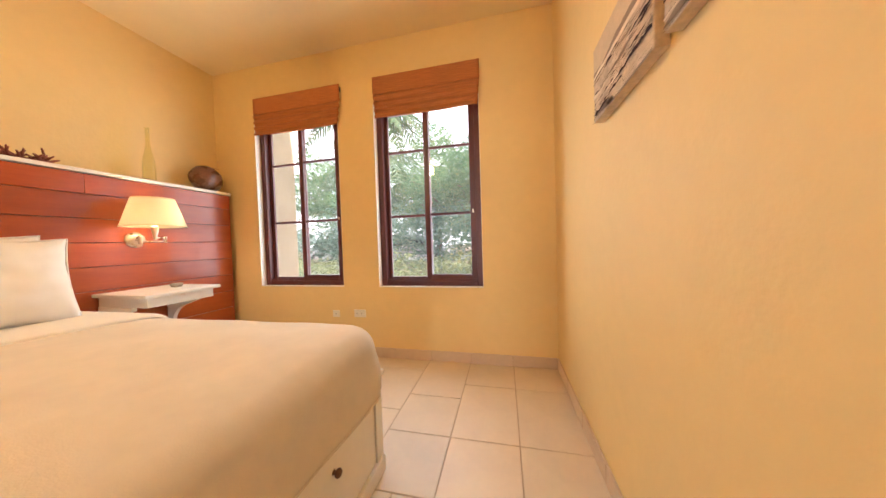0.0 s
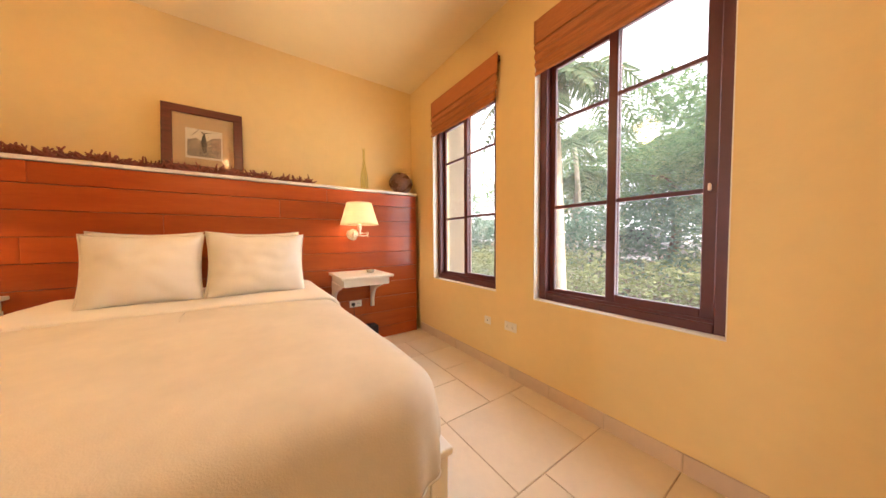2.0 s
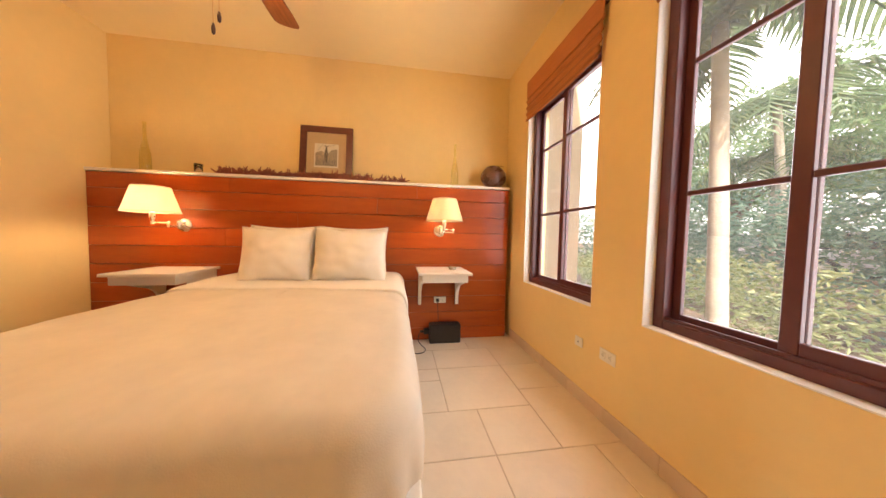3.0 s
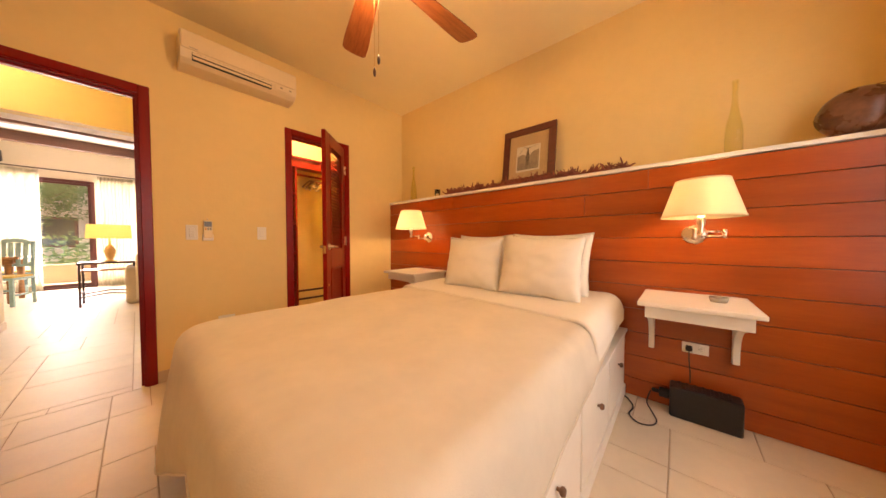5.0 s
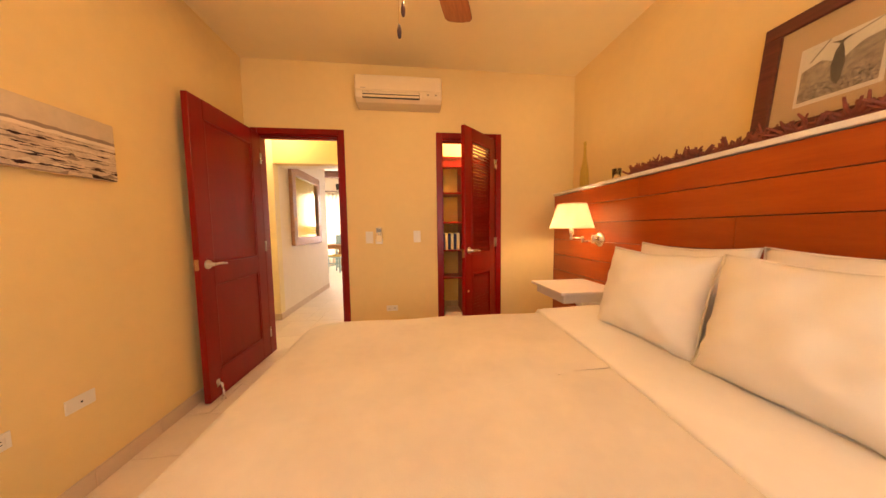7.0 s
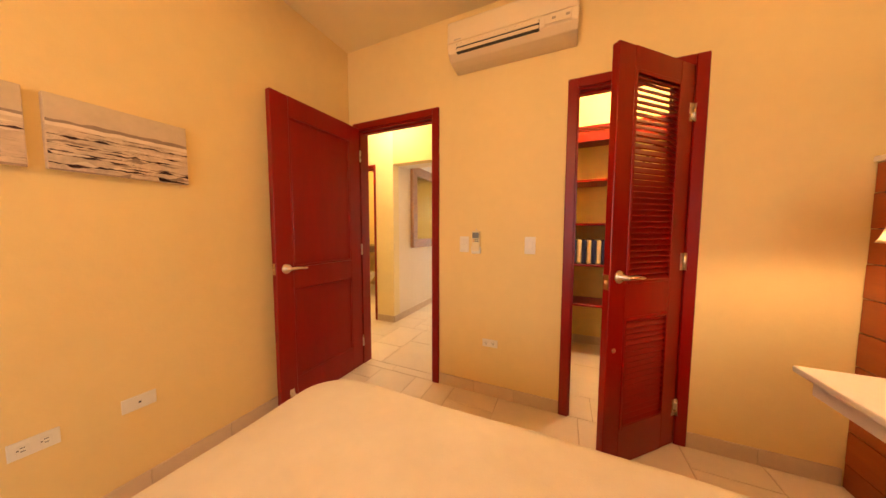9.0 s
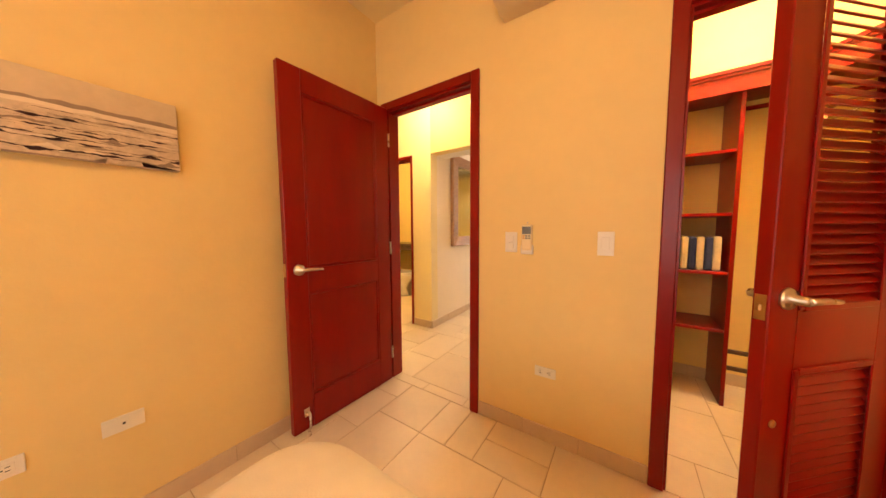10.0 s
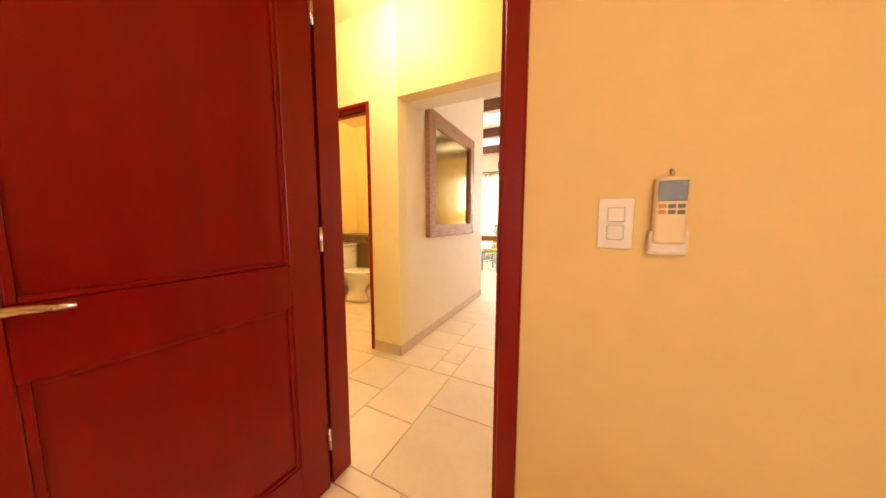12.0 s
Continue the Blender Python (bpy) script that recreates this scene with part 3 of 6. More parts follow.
# ---- bed ----
bed = thing("bed", pose(0, 0, 0), "white painted platform bed with drawers and panelled foot", "bed")
BX0, BX1, BY0, BY1, BZ = -2.912, -0.915, 1.055, 2.510, 0.440
part("platform", rbox(BX0, BX1, BY0, BY1, 0.070, BZ - 0.022), WHITE, bed)
part("top_board", rbox(BX0, BX1 + 0.020, BY0 - 0.020, BY1 + 0.020, BZ - 0.0215, BZ, 0.005, 2), WHITE, bed)
part("plinth", rbox(BX0, BX1 + 0.016, BY0 - 0.016, BY1 + 0.016, 0.0, 0.0695, 0.006, 2), WHITE, bed)
for x, y in ((BX1, BY0), (BX1, BY1)):
    part("corner_post", rbox(x - 0.045, x + 0.010, y - 0.010 if y < 1.5 else y - 0.045, y + 0.045 if y < 1.5 else y + 0.010, 0.070, BZ - 0.022, 0.004, 2), WHITE, bed)
KNOB = lathe([(0.0, 0.026), (0.010, 0.024), (0.014, 0.018), (0.012, 0.011), (0.006, 0.008), (0.005, 0.0), (0.009, 0.0)], 14)
knob_me = mesh_of("knob", KNOB, mat("bronze_knob", (0.20, 0.12, 0.08), 0.4, 0.9, var=0.2, scale=30))
for y, out in ((BY1, 1), (BY0, -1)):
    for a, b in ((-2.86, -2.36), (-2.34, -1.84), (-1.82, -1.31), (-1.29, -0.97)):
        d = part("drawer", rbox(a, b, *sorted((y + out * 0.001, y + out * 0.012)), 0.085, BZ - 0.035, 0.004, 2), WHITE, bed)
        kn = piece("knob", knob_me, d, ((a + b) / 2, y + out * 0.012, 0.30))
        kn.rotation_euler = (radians(-90 * out), 0, 0)
for a, b in ((1.115, 1.755), (1.800, 2.440)):
    d = part("drawer", rbox(BX1 + 0.001, BX1 + 0.012, a, b, 0.085, BZ - 0.035, 0.004, 2), WHITE, bed)
    kn = piece("knob", knob_me, d, (BX1 + 0.012, (a + b) / 2 + 0.06, 0.28))
    kn.rotation_euler = (0, radians(90), 0)
part("mattress", rbox(BX0 + 0.01, BX1 - 0.02, BY0 + 0.03, BY1 - 0.03, BZ, 0.618, 0.06, 3), PILLOWCASE, bed)


def outline(x0, x1, y0, y1, r_foot, n=28):
    """A rounded-rectangle path with square head corners and round foot corners, as evenly spaced points with outward directions."""
    pts = []
    steps = 44
    for i in range(steps):
        pts.append((x0 + (x1 - r_foot - x0) * i / steps, y1, 0, 1))
    for i in range(n + 1):
        a = math.pi / 2 * (1 - i / n)
        pts.append((x1 - r_foot + r_foot * math.cos(a), y1 - r_foot + r_foot * math.sin(a), math.cos(a), math.sin(a)))
    for i in range(1, steps):
        pts.append((x1, y1 - r_foot + (y0 + 2 * r_foot - y1) * i / steps, 1, 0))
    for i in range(n + 1):
        a = -math.pi / 2 * i / n
        pts.append((x1 - r_foot + r_foot * math.cos(a), y0 + r_foot + r_foot * math.sin(a), math.cos(a), math.sin(a)))
    for i in range(1, steps + 1):
        pts.append((x1 - r_foot + (x0 - x1 + r_foot) * i / steps, y0, 0, -1))
    for i in range(1, steps):
        pts.append((x0, y0 + (y1 - y0) * i / steps, -1, 0))
    return pts


def draped_cover(x0, x1, y0, y1, top, edge, hem, seed):
    """A soft cover: flat top with slight dimples, rounded edge, hanging sides with shallow folds."""
    bm = bmesh.new()
    path = outline(x0, x1, y0, y1, 0.17)
    cx, cy = (x0 + x1) / 2, (y0 + y1) / 2
    grid = []
    profile = [(0.0, a) for a in (1.0, 0.8, 0.6, 0.45, 0.3, 0.2, 0.13, 0.07)]
    for px, py, nx, ny in path:
        col = []
        for _, k in profile:
            qx, qy = px + (cx - px) * k if k < 1 else cx + (px - cx) * 0.02, py + (cy - py) * k if k < 1 else cy + (py - cy) * 0.02
            dim = 0.009 * noise.noise((qx * 2.2, qy * 2.2, seed)) + 0.003 * noise.noise((qx * 9, qy * 9, seed + 2))
            ins = edge * 0.9 * max(0.0, 1 - k / 0.45)
            col.append(bm.verts.new((qx - nx * ins, qy - ny * ins, top - 0.010 * (1 - k) ** 6 + dim)))
        for i in range(1, 8):
            a = math.pi / 2 * i / 8
            col.append(bm.verts.new((px - nx * edge * (1 - math.sin(a)), py - ny * edge * (1 - math.sin(a)), top - 0.010 - edge * (1 - math.cos(a)) + 0.006 * noise.noise((px * 4, py * 4, seed)))))
        low = hem(px, py)
        for i in range(1, 9):
            f = i / 8
            s = px * 1.0 + py * 1.0
            corner = abs(nx * ny) * 2
            wave = 0.012 * f * noise.noise((px * 5, py * 5, seed + 7)) + 0.010 * f * corner * math.sin(12 * math.atan2(ny, nx))
            out = 0.010 * math.sin(f * 3.0) + wave + 0.012 * f + 0.05 * f * max(0.0, 0.35 - low) / 0.25
            col.append(bm.verts.new((px + nx * out, py + ny * out, top - 0.010 - edge + (low - top + 0.010 + edge) * f)))
        for dx, dz in ((0.005, -0.003), (0.012, 0.003), (0.013, 0.030)):
            col.append(bm.verts.new((col[22].co.x - nx * dx, col[22].co.y - ny * dx, col[22].co.z + dz)))
        grid.append(col)
    for a, b in zip(grid, grid[1:] + grid[:1]):
        for i in range(len(a) - 1):
            bm.faces.new((a[i], a[i + 1], b[i + 1], b[i])).smooth = True
    bm.faces.new([c[0] for c in grid]).smooth = True
    bmesh.ops.recalc_face_normals(bm, faces=bm.faces[:])
    hem_points = [c[22].co.copy() for c in grid]
    return bm, hem_points + hem_points[:1]


def hem_line(px, py):
    """The cover's lower edge: long at the foot, short towards the head."""
    f = min(1.0, max(0.0, (px + 2.9) / 1.5))
    side = 0.575 - 0.15 * f + 0.012 * math.sin(px * 4 + py * 3)
    g = min(1.0, max(0.0, (1.85 - py) / 0.60)) if px > -0.96 else 0.0
    return side - 0.025 - 0.30 * g


def tucked(bm):
    """Draws the cloth in a little on the window side towards the head."""
    for v in bm.verts:
        if v.co.y > 1.8:
            v.co.y -= 0.038 * min(1.0, max(0.0, (-1.3 - v.co.x) / 1.3))
    return bm


cover = thing("bed_cover", pose(0, 0, 0), "smooth white cotton cover drawn over the bed", "bedding")
cloth, hem_points = draped_cover(-2.885, -0.868, 1.050, 2.532, 0.656, 0.088, hem_line, 1.0)
part("cloth", tucked(cloth), LINEN, cover)
part("hem", tucked(tube(hem_points, 0.004, 6)), LINEN, cover, "stitched hem of the cover")


def turned_sheet(x0, x1, y0, y1, top, edge):
    """The sheet's turned-back band across the bed, with its rounded front lip."""
    bm = bmesh.new()
    ys = []
    for i in range(7):
        ys.append((y0 - 0.004, 0.50 + (top - edge - 0.50) * i / 6, -1, 0))
    for i in range(1, 9):
        a = math.pi / 2 * i / 8
        ys.append((y0 + edge - edge * math.cos(a), top - edge + edge * math.sin(a), -math.cos(a), math.sin(a)))
    left = list(ys)
    for i in range(1, 40):
        u = i / 40
        ys.append((y0 + edge + (y1 - y0 - 2 * edge) * u, top, 0, 1))
    ys += [(y1 - (p[0] - y0), p[1], -p[2], p[3]) for p in reversed(left)]
    cols = []
    for y, z, ny, nz in ys:
        col = []
        skew = 0.10 * (y - 1.78)
        for j, f in enumerate((0.0, 0.2, 0.4, 0.6, 0.8, 0.93, 0.985, 1.0, 1.0)):
            lift = (0.011, 0.011, 0.012, 0.012, 0.013, 0.013, 0.011, 0.005, -0.006)[j]
            x = x0 + (x1 + skew + 0.006 * noise.noise((y * 3, 0, 5)) - x0) * f
            d = 0.009 * noise.noise((x * 2.2, y * 2.2, 1.0)) if nz > 0.5 else 0
            col.append(bm.verts.new((x, y + ny * lift, z + nz * lift + d)))
        cols.append(col)
    for a, b in zip(cols, cols[1:]):
        for i in range(8):
            bm.faces.new((a[i], b[i], b[i + 1], a[i + 1])).smooth = True
    bmesh.ops.recalc_face_normals(bm, faces=bm.faces[:])
    return bm


solid("folded_sheet", tucked(turned_sheet(-2.88, -2.14, 1.047, 2.535, 0.656, 0.088)), PILLOWCASE, "white cotton sheet turned back below the pillows", "bedding")


def pillow(w, h, t, at, seed, label):
    """A stuffed pillow with pinched corners; local x across, z up, y thick."""
    bm = bmesh.new()
    n = 26
    faces = []
    for side in (1, -1):
        g = []
        for j in range(n + 1):
            v = j / n * 2 - 1
            row = []
            for i in range(n + 1):
                u = i / n * 2 - 1
                puff = max(0.0, (1 - abs(u) ** 2.6)) ** 0.55 * max(0.0, (1 - abs(v) ** 2.6)) ** 0.55
                x = w / 2 * u * (1 - 0.07 * (1 - v * v))
                z = h / 2 * v * (1 - 0.10 * (1 - u * u))
                wrinkle = 0.010 * noise.noise((u * 3 + seed, v * 3, side)) + 0.006 * noise.noise((u * 9 + seed, v * 5, side + 3)) * (abs(u) ** 2)
                y = side * (t / 2 * puff + (wrinkle if puff > 0.02 else 0))
                row.append(bm.verts.new((x + 0.006 * noise.noise((v * 4, seed, 1)), y, z + 0.008 * noise.noise((u * 3, seed, 2)))))
            g.append(row)
        for a, b in zip(g, g[1:]):
            for i in range(n):
                bm.faces.new((a[i], a[i + 1], b[i + 1], b[i])).smooth = True
    bmesh.ops.remove_doubles(bm, verts=bm.verts[:], dist=0.0006)
    bmesh.ops.recalc_face_normals(bm, faces=bm.faces[:])
    root = thing("pillow", at, label, "pillow", "pillows on the bed")
    part("pillowcase", bm, PILLOWCASE, root)
    edge = [(w / 2 * u * (1 - 0.07 * (1 - v * v)), 0, h / 2 * v * (1 - 0.10 * (1 - u * u))) for u, v in
            [(-1 + 2 * i / 20, -1) for i in range(20)] + [(1, -1 + 2 * i / 14) for i in range(14)] + [(1 - 2 * i / 20, 1) for i in range(20)] + [(-1, 1 - 2 * i / 14) for i in range(15)]]
    part("seam", tube(edge, 0.0035, 5), PILLOWCASE, root)
    return root


pillow(0.505, 0.430, 0.15, pose(-2.675, 1.545, 0.858, -13, 0, 91), 0.3, "plump white pillow standing against the headboard")
pillow(0.560, 0.435, 0.15, pose(-2.670, 2.085, 0.860, -13, 0, 89), 4.2, "plump white pillow standing against the headboard")
pillow(0.495, 0.410, 0.16, pose(-2.480, 1.580, 0.850, -14, 0, 91), 7.7, "plump white pillow leaning on the one behind")
pillow(0.540, 0.415, 0.17, pose(-2.470, 2.100, 0.852, -14, 1, 90), 2.6, "plump white pillow leaning on the one behind")


# ---- wall-mounted bedside shelves ----
def bedside_shelf(y0, y1, label):
    root = thing("bedside_shelf", pose(-2.9145, y0, 0.0), label, "shelf", "bedside shelves")
    w, d = y1 - y0, 0.465
    part("top_board", rbox(0, d, 0, w, 0.690, 0.712, 0.005, 2), WHITE, root)
    part("apron", join(rbox(d - 0.055, d - 0.037, 0.030, w - 0.030, 0.628, 0.6895), rbox(0, d - 0.055, 0.030, 0.048, 0.628, 0.6895), rbox(0, d - 0.055, w - 0.048, w - 0.030, 0.628, 0.6895)), WHITE, root)
    part("back_rail", rbox(0, 0.018, 0.048, w - 0.048, 0.595, 0.6895), WHITE, root)
    prof = [(0.0, 0.6275), (0.30, 0.6275), (0.30, 0.605), (0.255, 0.590)]
    prof += [(0.24 - 0.195 * math.sin(a), 0.575 - 0.165 * (1 - math.cos(a))) for a in [math.pi / 2 * i / 8 for i in range(1, 9)]]
    prof += [(0.045, 0.355), (0.0, 0.345)]
    for yy in (0.024, w - 0.052):
        part("bracket", extruded(prof, yy, yy + 0.028, "XZ", 0.003), WHITE, root)
    return root


bedside_shelf(2.620, 3.055, "white painted bedside shelf on curved brackets")
bedside_shelf(0.490, 0.950, "white painted bedside shelf on curved brackets")


# ---- swing-arm wall lamps ----
def wall_lamp(y, z, shade_dx, shade_dy, elbow, label, watts):
    root = thing("wall_lamp", pose(-2.9148, y, z), label, "lamp", "bedside wall lamps")
    part("backplate", lathe([(0.0, 0.018), (0.020, 0.018), (0.046, 0.013), (0.056, 0.004), (0.056, 0.0)], 28, "X"), NICKEL, root)
    part("stub", join(tube([(0.015, 0, 0), (0.055, 0, 0)], 0.009, 12), moved(lathe([(0.0, -0.030), (0.011, -0.030), (0.013, -0.014), (0.010, 0.0), (0.013, 0.014), (0.011, 0.030), (0.006, 0.036), (0.0, 0.038)], 14), Matrix.Translation((0.055, 0, 0)))), NICKEL, root)
    ex, ey = elbow
    part("inner_arm", join(tube([(0.055, 0, -0.012), (ex, ey, -0.012)], 0.0055, 8), moved(lathe([(0.0, -0.024), (0.010, -0.022), (0.010, 0.022), (0.0, 0.026)], 12), Matrix.Translation((ex, ey, 0)))), NICKEL, root)
    part("outer_arm", join(tube([(ex, ey, 0.012), (shade_dx, shade_dy, 0.012)], 0.0055, 8), tube([(shade_dx, shade_dy, 0.004), (shade_dx, shade_dy, 0.075)], 0.007, 10),
                           moved(lathe([(0.0, -0.016), (0.010, -0.012), (0.013, 0.0), (0.009, 0.012), (0.018, 0.040), (0.018, 0.075), (0.0, 0.078)], 16), Matrix.Translation((shade_dx, shade_dy, 0.012)))), NICKEL, root)
    sh = part("shade", moved(lathe([(0.166, 0.0), (0.1085, 0.195)], 40, caps=False), Matrix.Translation((shade_dx, shade_dy, 0.088))), CLOTHSHADE, root, "cream fabric cone shade lit from inside")
    for r, zz in ((0.166, 0.088), (0.1085, 0.2775)):
        part("shade_trim", moved(lathe([(r, -0.001), (r + 0.002, -0.001), (r + 0.002 - 0.0018, 0.007), (r - 0.002, 0.007)], 40, caps=False), Matrix.Translation((shade_dx, shade_dy, zz))), SHADETRIM, sh)
    part("bulb", moved(lathe([(0.0, 0.0), (0.014, 0.0), (0.016, 0.02), (0.028, 0.055), (0.026, 0.075), (0.012, 0.092), (0.0, 0.095)], 16), Matrix.Translation((shade_dx, shade_dy, 0.09))), glow("bulb_glow", (1.0, 0.72, 0.38), 2.0), root, "lit frosted bulb").visible_shadow = False
    lamp("wall_lamp_light", (-2.9148 + shade_dx, y + shade_dy, z + 0.135), watts, 0.035, (1.0, 0.70, 0.38))
    return root


wall_lamp(2.840, 1.055, 0.165, 0.020, (0.10, 0.115), "nickel swing-arm wall lamp with lit cream shade", 2.7)
wall_lamp(0.686, 1.058, 0.180, -0.090, (0.13, -0.020), "nickel swing-arm wall lamp with lit cream shade", 4.6)

# ---- on the ledge ----
def framed_photo():
    """Leaning picture: local x across, z up, face towards +y."""
    root = thing("framed_picture", Matrix.Translation((-2.972, 1.790, 1.5005)) @ Matrix.Rotation(radians(-90), 4, "Z") @ Matrix.Rotation(radians(7), 4, "X"), "dark framed old fishing photograph leaning on the ledge", "picture")
    w, h, f = 0.460, 0.500, 0.058
    part("picture_frame", join(rbox(-w / 2, w / 2, -0.014, 0.012, 0, f, 0.004, 2), rbox(-w / 2, w / 2, -0.014, 0.012, h - f, h, 0.004, 2),
                               rbox(-w / 2, -w / 2 + f, -0.014, 0.0118, f, h - f, 0.004, 2), rbox(w / 2 - f, w / 2, -0.014, 0.0118, f, h - f, 0.004, 2)), wood("red_brown_frame_wood", (0.070, 0.012, 0.008), (0.125, 0.024, 0.015), 0.35, (1, 12, 12), 6, 0.2, 0.04, 0.0), root, "dark stained wooden frame")
    part("mat_board", rbox(-w / 2 + f - 0.004, w / 2 - f + 0.004, -0.006, -0.001, f - 0.004, h - f + 0.004), mat("tan_mat_board", (0.50, 0.33, 0.17), 0.8, var=0.04), root, "tan mat board")
    ph = part("photograph", rbox(-0.105, 0.105, -0.001, 0.001, 0.150, 0.375), mat("pale_photo_paper", (0.66, 0.58, 0.45), 0.7, var=0.06, scale=18), root, "faded black and white photograph")
    ph.location = (0, 0, -0.035)
    grey = mat("photo_dark_tone", (0.10, 0.075, 0.055), 0.7, var=0.35, scale=60, fine=200)
    mid = mat("photo_mid_tone", (0.30, 0.23, 0.16), 0.7, var=0.45, scale=45, fine=150)
    part("hill", extruded([(-0.095, 0.20), (0.095, 0.20), (0.095, 0.285), (0.045, 0.305), (0.0, 0.275), (-0.05, 0.318), (-0.095, 0.325)], 0.001, 0.0016, "XZ"), mid, ph)
    part("crowd", extruded([(-0.095, 0.165), (0.095, 0.165), (0.095, 0.205), (0.05, 0.225), (0.0, 0.21), (-0.05, 0.23), (-0.095, 0.215)], 0.0016, 0.0021, "XZ"), mat("photo_mottled", (0.24, 0.19, 0.14), 0.7, var=0.8, scale=90, fine=260), ph)
    part("hanging_fish", extruded([(-0.004, 0.190), (0.012, 0.215), (0.019, 0.265), (0.013, 0.315), (0.004, 0.340), (0.026, 0.358), (0.001, 0.350), (-0.024, 0.358), (-0.003, 0.340), (-0.009, 0.310), (-0.015, 0.265), (-0.011, 0.215)], 0.0021, 0.0026, "XZ"), grey, ph)
    part("derrick", join(tube([(-0.085, 0.002, 0.372), (-0.001, 0.002, 0.345)], 0.0012, 5), tube([(0.075, 0.002, 0.31), (0.030, 0.002, 0.372)], 0.0012, 5)), grey, ph)
    part("glazing", rbox(-w / 2 + f, w / 2 - f, 0.003, 0.005, f, h - f), WINDOWGLASS, root).visible_shadow = False
    return root


framed_photo()

TWIG = mat("dried_coral_twigs", (0.25, 0.07, 0.045), 0.8, var=0.35, scale=25, bump=0.4, bscale=120)


def twig_garland(y0, y1):
    """A bristly strand of dried twigs that lies along the ledge."""
    r = random.Random(11)
    root = thing("twig_garland", pose(-2.950, (y0 + y1) / 2, 1.5005), "dark brown dried coral twig garland along the ledge", "decoration")
    L = y1 - y0
    for s in range(5):
        a, b = -L / 2 + L * s / 5, -L / 2 + L * (s + 1) / 5
        bits = [tube([(0.012 * math.sin(9 * v), v, 0.014 + 0.006 * math.sin(23 * v)) for v in [a + (b - a) * i / 10 for i in range(11)]], 0.008, 6)]
        n = 72 if s < 4 else 40
        for _ in range(n):
            v = r.uniform(a, b)
            ang, up = r.uniform(0, 2 * math.pi), r.uniform(0.15, 1.0)
            reach = r.uniform(0.035, 0.075)
            p0 = Vector((0.012 * math.sin(9 * v), v, 0.014))
            d = Vector((math.cos(ang) * 0.7, math.sin(ang), up)).normalized()
            p1 = p0 + d * reach * 0.55
            p2 = p1 + (d + Vector((r.uniform(-0.5, 0.5), r.uniform(-0.6, 0.6), r.uniform(0.0, 0.5)))).normalized() * reach * 0.5
            p1.z, p2.z = max(p1.z, 0.006), max(p2.z, 0.006)
            bits.append(tube([p0, p1, p2], 0.0080, 5, 0.0036))
            if r.random() < 0.6:
                p3 = p1 + (d + Vector((r.uniform(-0.9, 0.9), r.uniform(-0.9, 0.9), 0.3))).normalized() * reach * 0.4
                p3.z = max(p3.z, 0.006)
                bits.append(tube([p1, p3], 0.0045, 5, 0.0028))
        part("strand", join(*bits), TWIG, root)


twig_garland(0.90, 2.52)

OLIVE = pane_glass("olive_glass", (0.975, 0.965, 0.84), 0.8)
CLEAR = solid_glass("clear_glass", (0.95, 0.90, 0.75))
BOTTLE = [(0.0, 0.006), (0.034, 0.004), (0.038, 0.012), (0.038, 0.115), (0.034, 0.165), (0.020, 0.235), (0.0125, 0.295), (0.0115, 0.395), (0.0150, 0.400), (0.0150, 0.412), (0.0095, 0.412), (0.0090, 0.300), (0.017, 0.235), (0.031, 0.160), (0.035, 0.110), (0.035, 0.016), (0.0, 0.012)]
for y, label in ((2.995, "tall slender olive-yellow glass bottle on the ledge"), (0.345, "tall slender olive-yellow glass bottle on the ledge")):
    solid("glass_bottle", lathe(BOTTLE, 28, caps=False), OLIVE, label, "bottle", "bottles on the ledge", at=pose(-3.005, y, 1.5005))
solid("glass_tumbler", lathe([(0.0, 0.004), (0.027, 0.002), (0.032, 0.085), (0.030, 0.085), (0.025, 0.010), (0.0, 0.009)], 24, caps=False), CLEAR, "small clear glass tumbler on the ledge", "glass", at=pose(-2.990, 0.750, 1.5005))


def gourd():
    bm = bmesh.new()
    bmesh.ops.create_icosphere(bm, subdivisions=4, radius=1.0)
    for v in bm.verts:
        p = v.co.copy()
        k = 1 + 0.05 * noise.noise(p * 1.6) + 0.02 * noise.noise(p * 5)
        v.co = Vector((p.x * 0.098 * k, p.y * 0.128 * k, p.z * 0.116 * k))
    for f in bm.faces:
        f.smooth = True
    root = thing("wooden_vase", pose(-3.000, 3.395, 1.6120), "round dark brown polished gourd vase on the ledge", "vase")
    part("body", bm, mat("dark_gourd_skin", (0.15, 0.065, 0.038), 0.28, var=0.45, scale=14, fine=60, bump=0.12, bscale=30), root)
    part("collar", tube([(0.05 * math.cos(a), 0.065 * math.sin(a) - 0.01, 0.088) for a in [2 * math.pi * i / 24 for i in range(25)]], 0.005, 6), TWIG, root)
    part("twine", tube([(0.02, -0.09, 0.070), (0.03, -0.02, 0.104), (0.03, 0.05, 0.107), (0.02, 0.10, 0.112)], 0.002, 5), TWIG, root, "loose dark twine")


gourd()
loop = [(-2.960 + 0.012 * math.sin(a), 3.538 + 0.016 * (1 - math.cos(a)), 1.452 + 0.022 * math.sin(a)) for a in [2 * math.pi * i / 18 for i in range(16)]]
solid("wire_loop", tube([(-2.965, 3.4, 1.502), (-2.962, 3.50, 1.503), (-2.958, 3.541, 1.496)] + loop, 0.0016, 6), BLACK, "thin dark wire loop hanging off the ledge", "wire")


